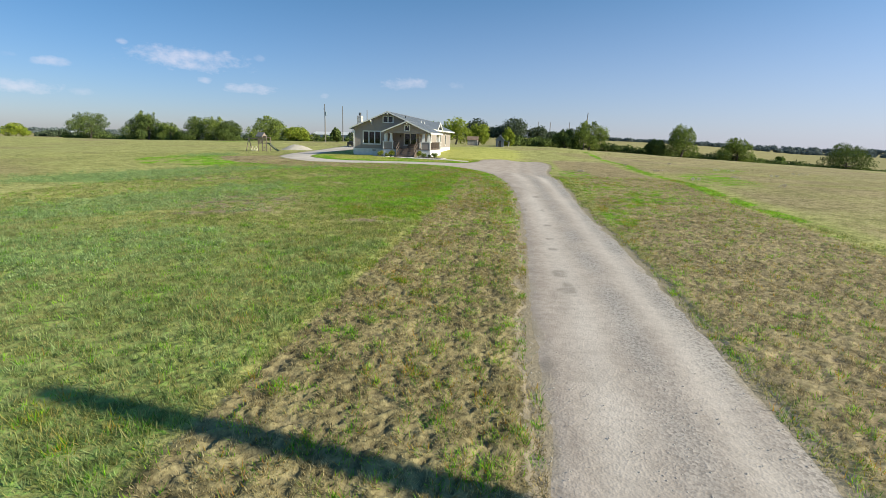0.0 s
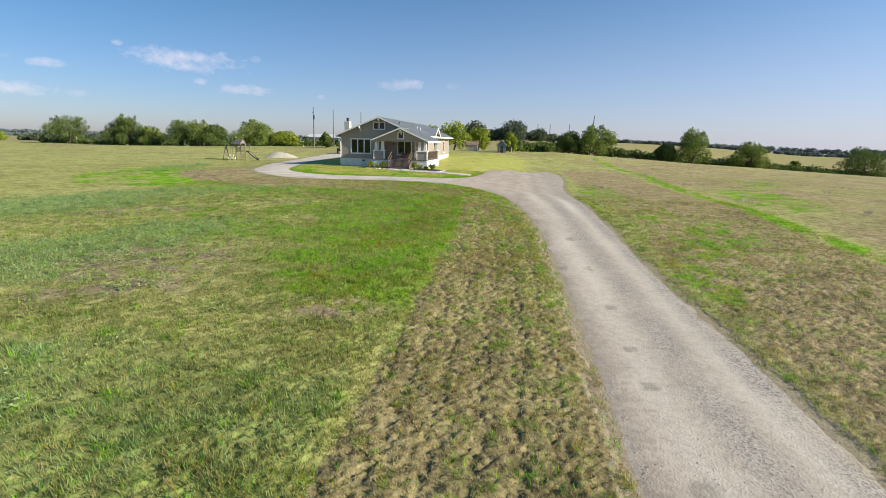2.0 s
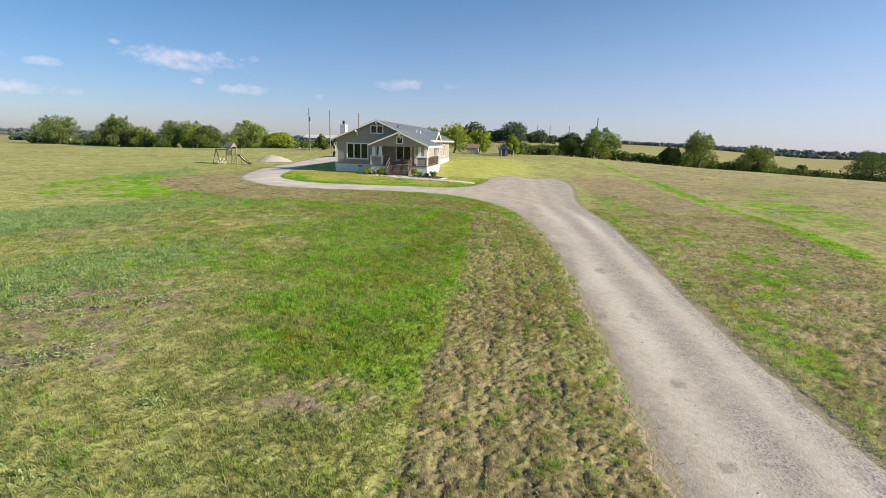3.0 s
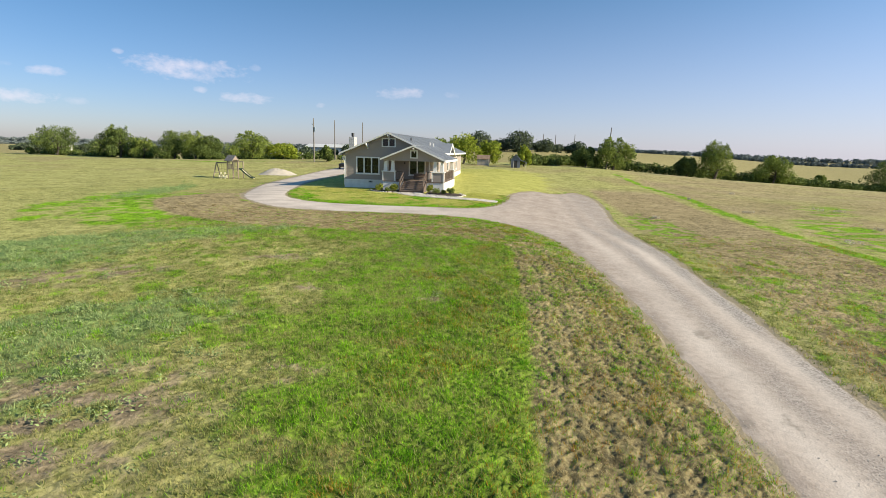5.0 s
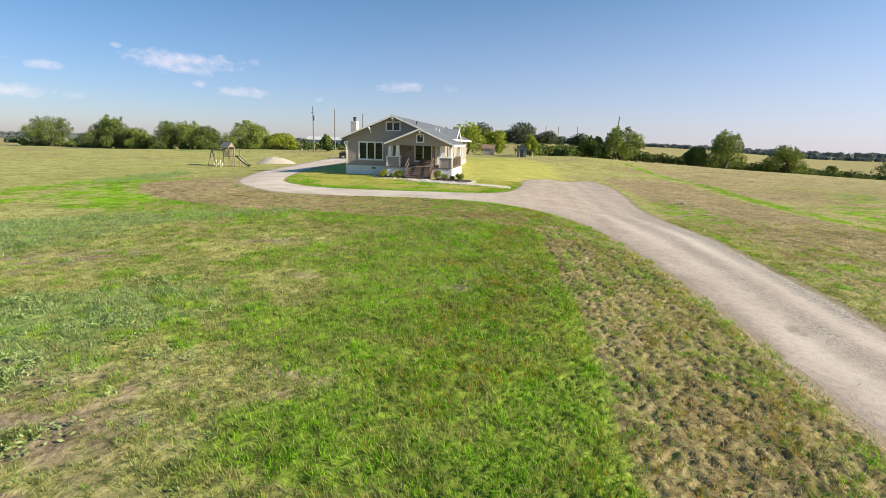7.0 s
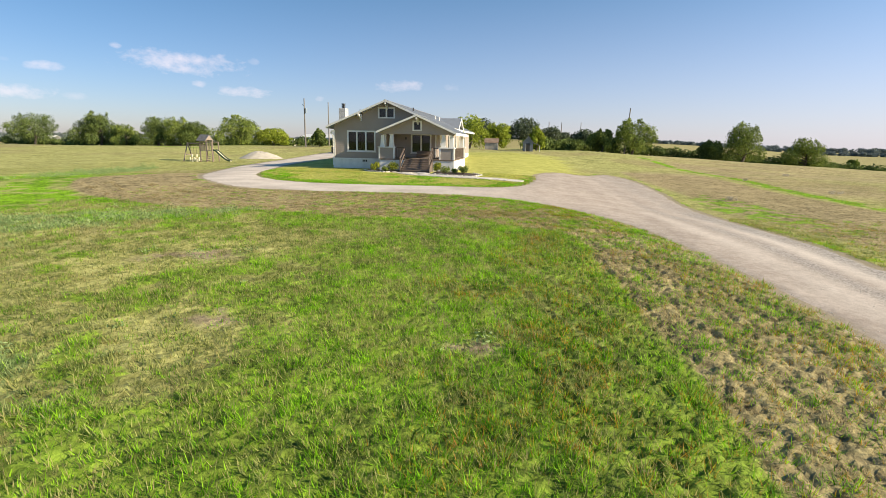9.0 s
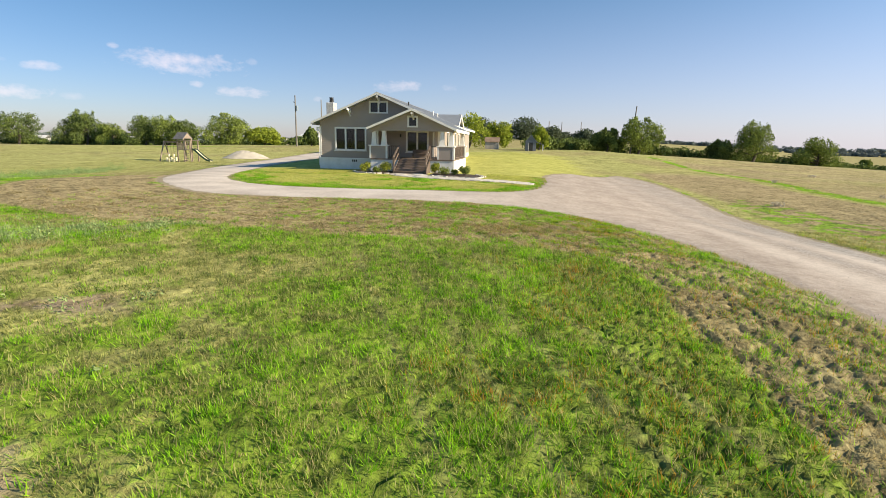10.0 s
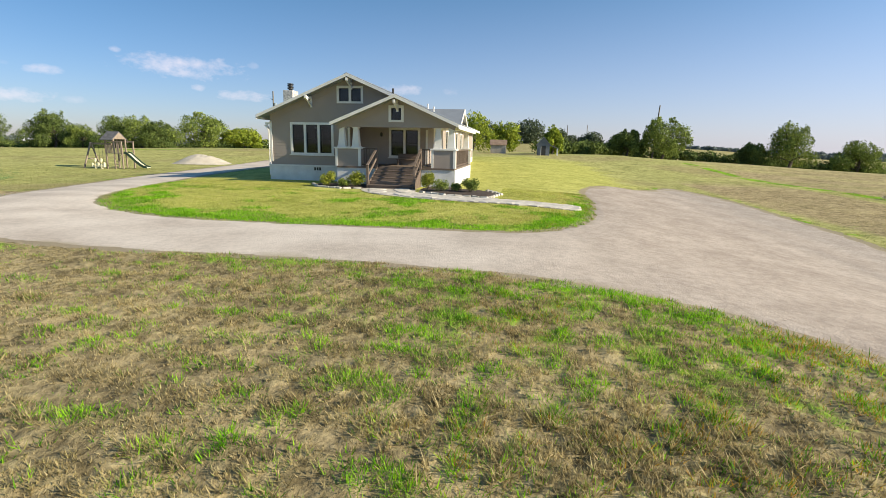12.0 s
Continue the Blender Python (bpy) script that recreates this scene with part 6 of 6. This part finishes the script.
def grass(name, x, y, h, w, tilt, rng, label, simple=False, turn=None, kinds=None):
    """Blades rooted at x, y with heights, widths and tilts; each blade is a bent tapering strip."""
    k = len(x)
    z = H(x, y) + turf_shape(x, y)[0]
    a = rng.random(k) * 2 * math.pi if turn is None else turn
    c = a + math.pi / 2 + 0.5 * rng.normal(size=k)
    dirx, diry = np.cos(a), np.sin(a)
    wx, wy = np.cos(c) * w / 2, np.sin(c) * w / 2
    root = np.stack([x, y, z], -1)
    side = np.stack([wx, wy, np.zeros(k)], -1)
    tip = root + np.stack([dirx * np.sin(tilt) * h, diry * np.sin(tilt) * h, np.cos(tilt) * h], -1)
    if simple:
        v = np.stack([root - side, root + side, tip], 1).reshape(-1, 3)
        tr = np.arange(3 * k).reshape(-1, 3)
        per = 3
    else:
        t2 = tilt * 0.55
        mid = root + np.stack([dirx * np.sin(t2) * h * 0.55, diry * np.sin(t2) * h * 0.55, np.cos(t2) * h * 0.55], -1)
        v = np.stack([root - side, root + side, mid + side * 0.8, mid - side * 0.8, tip], 1).reshape(-1, 3)
        o = np.arange(k)[:, None] * 5
        tr = np.concatenate([o + [0, 1, 2], o + [0, 2, 3], o + [3, 2, 4]], 0)
        per = 5
    me = fast_mesh(name, v, tr, M_BLADE)
    col = np.repeat(lookup(CGRID, x, y) if kinds is None else kinds, per, 0).astype(np.float32)
    at = me.attributes.new("cover", 'FLOAT_COLOR', 'POINT')
    at.data.foreach_set("color", col.ravel())
    return tagged(new(name, me), label, "grass", kind="stuff")


def middle(y):
    return np.interp(y, [0, 10, 15, 21, 38, 60], [0.5, -2, -4.4, -5.7, -8, -9])


def scatter(rng, count, x0, x1, y0, y1, fall, keep_out=0.02):
    """Tuft centres, thinning out away from the middle of the open field."""
    x, y = rng.uniform(x0, x1, count), rng.uniform(y0, y1, count)
    p = (fall / (np.abs(x - middle(y)) + fall)) ** 1.3
    d = lookup(DGRID, x, y)
    clump = 0.55 + 0.45 * wob(x, y, 2.1, 1) + 0.3 * wob(x, y, 5.3, 2)
    ok = (rng.random(count) < p) & (d < keep_out) & (rng.random(count) < np.clip(clump + 0.35, 0.12, 1))
    return x[ok], y[ok]


rng = np.random.default_rng(11)
tx, ty = scatter(rng, 372000, -24, 13, 3.2, 46.5, 8.0)
ex, ey = scatter(rng, 32000, -15, -1, 39, 47, 8.0)      # thicker growth round the bend
tx, ty = np.r_[tx, ex], np.r_[ty, ey]
cv = lookup(CGRID, tx, ty)
# wheel marks through the lush part and gaps between clumps of stubble leave bare soil
keep = rng.random(len(tx)) > 0.85 * wheel_marks(tx, ty)
_, q_, br_, _ = turf_shape(tx, ty)
keep &= rng.random(len(tx)) < np.where(br_ > 0.3, 0.06 + 0.94 * q_, 0.7)
tx, ty, cv, q_ = tx[keep], ty[keep], cv[keep], q_[keep]
mottle = 0.7 * pnoise(tx * 1.5, ty * 1.2, 9) + 0.9 * pnoise(tx * 3.4, ty * 3.0, 10) + 0.25 * rng.normal(size=len(tx))
cv[:, 3] *= np.where(pnoise(tx * 1.4, ty * 1.3, 17) + 0.12 * rng.normal(size=len(tx)) > -0.08, 1.0, 0.0)
hold = rng.random(len(tx)) > 0.92 * bare_soil(tx, ty) * np.where(cv[:, 3] > 0.5, 0.8, 1.0)
tx, ty, cv, mottle, q_ = tx[hold], ty[hold], cv[hold], mottle[hold], q_[hold]
cv[:, 1] *= np.where(mottle < -0.02 - 0.14 * ss(-9, -5.5, tx), 0.12, 1.0)             # dry tufts among the green
cv[:, 1] = np.where((mottle > 0.42) & (cv[:, 0] < 0.6), np.maximum(cv[:, 1], 0.7), cv[:, 1])
sprig = pnoise(tx * 2.8, ty * 2.4, 14) + 0.5 * pnoise(tx * 6.0, ty * 5.0, 15) + 0.15 * rng.normal(size=len(tx))
sprig += 0.42 * ss(-2.2, -0.8, lookup(DGRID, tx, ty)) * ss(14, 22, ty) * ss(-9, -5, tx) + 0.16 * ss(18, 26, ty) * (1 - ss(36, 40, ty)) - 0.12 * ss(38, 41, ty) * (1 - ss(-13, -8, tx))
cv[:, 1] = np.where((cv[:, 0] > 0.3) & (sprig > 0.16), 0.95, cv[:, 1])      # green sprigs coming through the stubble
NB = 13
spread = 0.045 + 0.035 * rng.random(len(tx))
ox = rng.normal(size=len(tx) * NB) * np.repeat(spread, NB)
oy = rng.normal(size=len(tx) * NB) * np.repeat(spread, NB)
bx_, by_ = np.repeat(tx, NB) + ox, np.repeat(ty, NB) + oy
cb = np.repeat(cv, NB, 0)
size_ = np.repeat((0.6 + 0.7 * rng.random(len(tx))) * (0.55 + 0.6 * q_), NB)
turn_ = np.arctan2(oy, ox) + 0.7 * rng.normal(size=len(ox))
ok = lookup(DGRID, bx_, by_) < 0.12 * rng.random(len(bx_))
bx_, by_, cb, size_, turn_ = bx_[ok], by_[ok], cb[ok], size_[ok], turn_[ok]
u = rng.random(len(bx_))
brown_, lush_, weed_ = cb[:, 0], cb[:, 1], cb[:, 3]
tall = 0.083 + 0.02 * lush_ + 0.05 * weed_ - 0.025 * brown_ * (1 - lush_)
hgt = tall * (0.55 + 0.7 * u) * size_ * (1 - 0.25 * brown_ * ss(38, 40, by_))
wid = (0.0135 - 0.002 * lush_ + 0.001 * weed_ - 0.001 * brown_) * (0.7 + 0.6 * rng.random(len(u)))
til = np.clip(0.25 + 0.8 * rng.random(len(u)) + 0.1 * brown_ * rng.random(len(u)), 0, 1.3)
grass("grass", bx_, by_, hgt, wid, til, rng, "rough meadow grass, green, olive and dry brown", True, turn=turn_, kinds=cb)
# dry seed stalks standing above the green
kx, ky = rng.uniform(-24, -4.4, 65000), rng.uniform(20, 40, 65000)
ck = lookup(CGRID, kx, ky)
ok = (ck[:, 1] > 0.35) & (ck[:, 0] < 0.4) & (rng.random(len(kx)) < 0.35 + 0.65 * ss(-0.2, 0.4, pnoise(kx * 0.5, ky * 0.5, 12)))
kx, ky = kx[ok], ky[ok]
grass("grass", kx, ky, 0.1 + 0.09 * rng.random(len(kx)), 0.004 + 0.003 * rng.random(len(kx)), 0.1 + 0.5 * rng.random(len(kx)), rng, "dry straw-coloured seed stalks above the green grass", True,
      kinds=np.tile([0.75, 0.0, 0.0, 0.0], (len(kx), 1)))
# broad-leaved weeds standing in clumps, thickest along the old windrows
rng = np.random.default_rng(33)
wx0, wy0 = rng.uniform(-46, -6, 60000), rng.uniform(8, 66, 60000)
den = ellipses(wx0, wy0, WEEDS, 0.5) * ss(-0.1, 0.3, pnoise(wx0 * 1.1, wy0 * 1.0, 71)) + 0.25 * bare_soil(wx0, wy0)
ok = (rng.random(len(wx0)) < 0.42 * den) & (lookup(CGRID, wx0, wy0)[:, 0] < 0.75)
wx0, wy0 = wx0[ok], wy0[ok]
clumps = [(a, b, c + 0.08 * k, 0.19 * k, 0.19 * k, 0.12 * k) for a, b, c, k in zip(wx0, wy0, H(wx0, wy0) + 0.04, 0.6 + 0.9 * rng.random(len(wx0)) ** 2)]
M_WEED = foliage("weed_leaves", (0.13, 0.19, 0.07), (0.33, 0.42, 0.17), 1.5)
tagged(quads("broadleaf_weeds", leaf_cloud(clumps, 24 * len(clumps), 0.034, rng), M_WEED), "grey-green broad-leaved weeds growing in clumps", "weeds", kind="stuff")
# clumps of cut grass left lying in rows round the bend
hx, hy = rng.uniform(-27, -3.8, 26000), rng.uniform(38.5, 47, 26000)
dl = lookup(DGRID, hx, hy) + 0.3 * pnoise(hx * 0.5, hy * 0.5, 81)
lie = np.max([np.exp(-((dl + r) / 0.16) ** 2) for r in (1.9, 3.2, 4.6, 5.7)], 0) * ss(-0.1, 0.25, pnoise(hx * 1.2, hy * 1.2, 82)) + 0.9 * np.exp(-((hx + 7.0) / 1.4) ** 2 - ((hy - 41.2) / 0.5) ** 2)
ok = (rng.random(len(hx)) < 0.22 * lie) & (lookup(CGRID, hx, hy)[:, 0] > 0.5)
hx, hy = hx[ok], hy[ok]
HN = 45
big_ = np.repeat(0.6 + 0.8 * rng.random(len(hx)), HN)
ha = rng.random(len(hx) * HN) * 6.28
hr = 0.11 * big_ * np.sqrt(rng.random(len(ha)))
grass("grass", np.repeat(hx, HN) + hr * np.cos(ha), np.repeat(hy, HN) + hr * np.sin(ha), (0.05 + 0.09 * rng.random(len(ha))) * big_ * (1.3 - 0.6 * hr / 0.11), 0.011 + 0.008 * rng.random(len(ha)), 0.5 + 0.8 * rng.random(len(ha)), rng,
      "brown clumps of cut grass lying in rows", True, kinds=np.tile([0.95, 0.0, 0.0, 0.0], (len(ha), 1)))
# thinner cover further off
fx, fy = rng.uniform(-46, 34, 290000), rng.uniform(3.5, 76, 290000)
dd = np.abs(fx - middle(fy))
ok = (rng.random(len(fx)) < np.clip(dd / 16, 0.12, 1)) & (lookup(DGRID, fx, fy) < -0.05) & (lookup(CGRID, fx, fy)[:, 2] < 0.5)
fx, fy = fx[ok], fy[ok]
cf = lookup(CGRID, fx, fy)
grass("grass", fx, fy, (0.065 + 0.045 * cf[:, 1] + 0.1 * cf[:, 3] - 0.025 * cf[:, 0]) * (0.6 + 0.8 * rng.random(len(fx))), 0.009 + 0.01 * rng.random(len(fx)) + 0.003 * cf[:, 3],
      0.3 + 0.9 * rng.random(len(fx)), rng, "thin pasture grass across the field", True)

# short mown lawn in front of the house
lx, ly = rng.uniform(-25, -3, 190000), rng.uniform(50, 63, 190000)
ok = (lookup(CGRID, lx, ly)[:, 2] + lookup(CGRID, lx, ly)[:, 1] > 0.3) & (lookup(DGRID, lx, ly) < 0.1) & ((lx < -17.9) | (lx > -8.8) | (ly < 57.5 - 0.3 * (lx + 12)))
ok &= inside_by(under, lx, ly) < -0.02
lx, ly = lx[ok], ly[ok]
grass("lawn_grass", lx, ly, 0.016 + 0.022 * rng.random(len(lx)) + 0.05 * lookup(CGRID, lx, ly)[:, 1], 0.012 + 0.01 * rng.random(len(lx)), 0.3 + 0.9 * rng.random(len(lx)), rng, "short mown lawn grass, yellow-green with brighter patches", True)

# ---- loose stones on the drive ----
sx, sy = rng.uniform(-3, 4.5, 60000), rng.uniform(3.5, 48, 60000)
ds = lookup(DGRID, sx, sy)
xm = np.interp(sy, [0, 12, 24, 38, 48], [2.6, 2.5, 2.0, 1.0, -0.5])
pr = 0.75 * np.exp(-((sx - xm) / 0.35) ** 2) + 0.4 * np.exp(-((ds - 0.25) / 0.25) ** 2) + 0.07
ok = (ds > 0.03) & (rng.random(len(sx)) < 0.7 * pr * np.clip(1.25 - sy / 50, 0.3, 1))
sx, sy = sx[ok][:13000], sy[ok][:13000]
k = len(sx)
rs = 0.007 + 0.012 * rng.random(k) ** 3
base = np.array([(1, 0, 0), (0, 1, 0), (-1, 0, 0), (0, -1, 0), (0, 0, 0.55), (0, 0, -0.6)])
v = base[None] * rs[:, None, None] * (0.7 + 0.6 * rng.random((k, 6, 3)))
an = rng.random(k) * 6.28
ca, sa = np.cos(an)[:, None], np.sin(an)[:, None]
v = np.stack([v[..., 0] * ca - v[..., 1] * sa, v[..., 0] * sa + v[..., 1] * ca, v[..., 2]], -1)
v += np.stack([sx, sy, H(sx, sy) + 0.046], -1)[:, None]
oct_ = np.array([(0, 1, 4), (1, 2, 4), (2, 3, 4), (3, 0, 4), (1, 0, 5), (2, 1, 5), (3, 2, 5), (0, 3, 5)])
M_ROCK = surface("loose_limestone", (0.4, 0.36, 0.32), (0.66, 0.61, 0.55), 0.95, 30, 120, 0.0)
tagged(new("loose_stones", fast_mesh("loose_stones", v.reshape(-1, 3), (np.arange(k)[:, None, None] * 6 + oct_).reshape(-1, 3), M_ROCK)), "loose crushed limestone scattered on the drive", "gravel", kind="stuff")
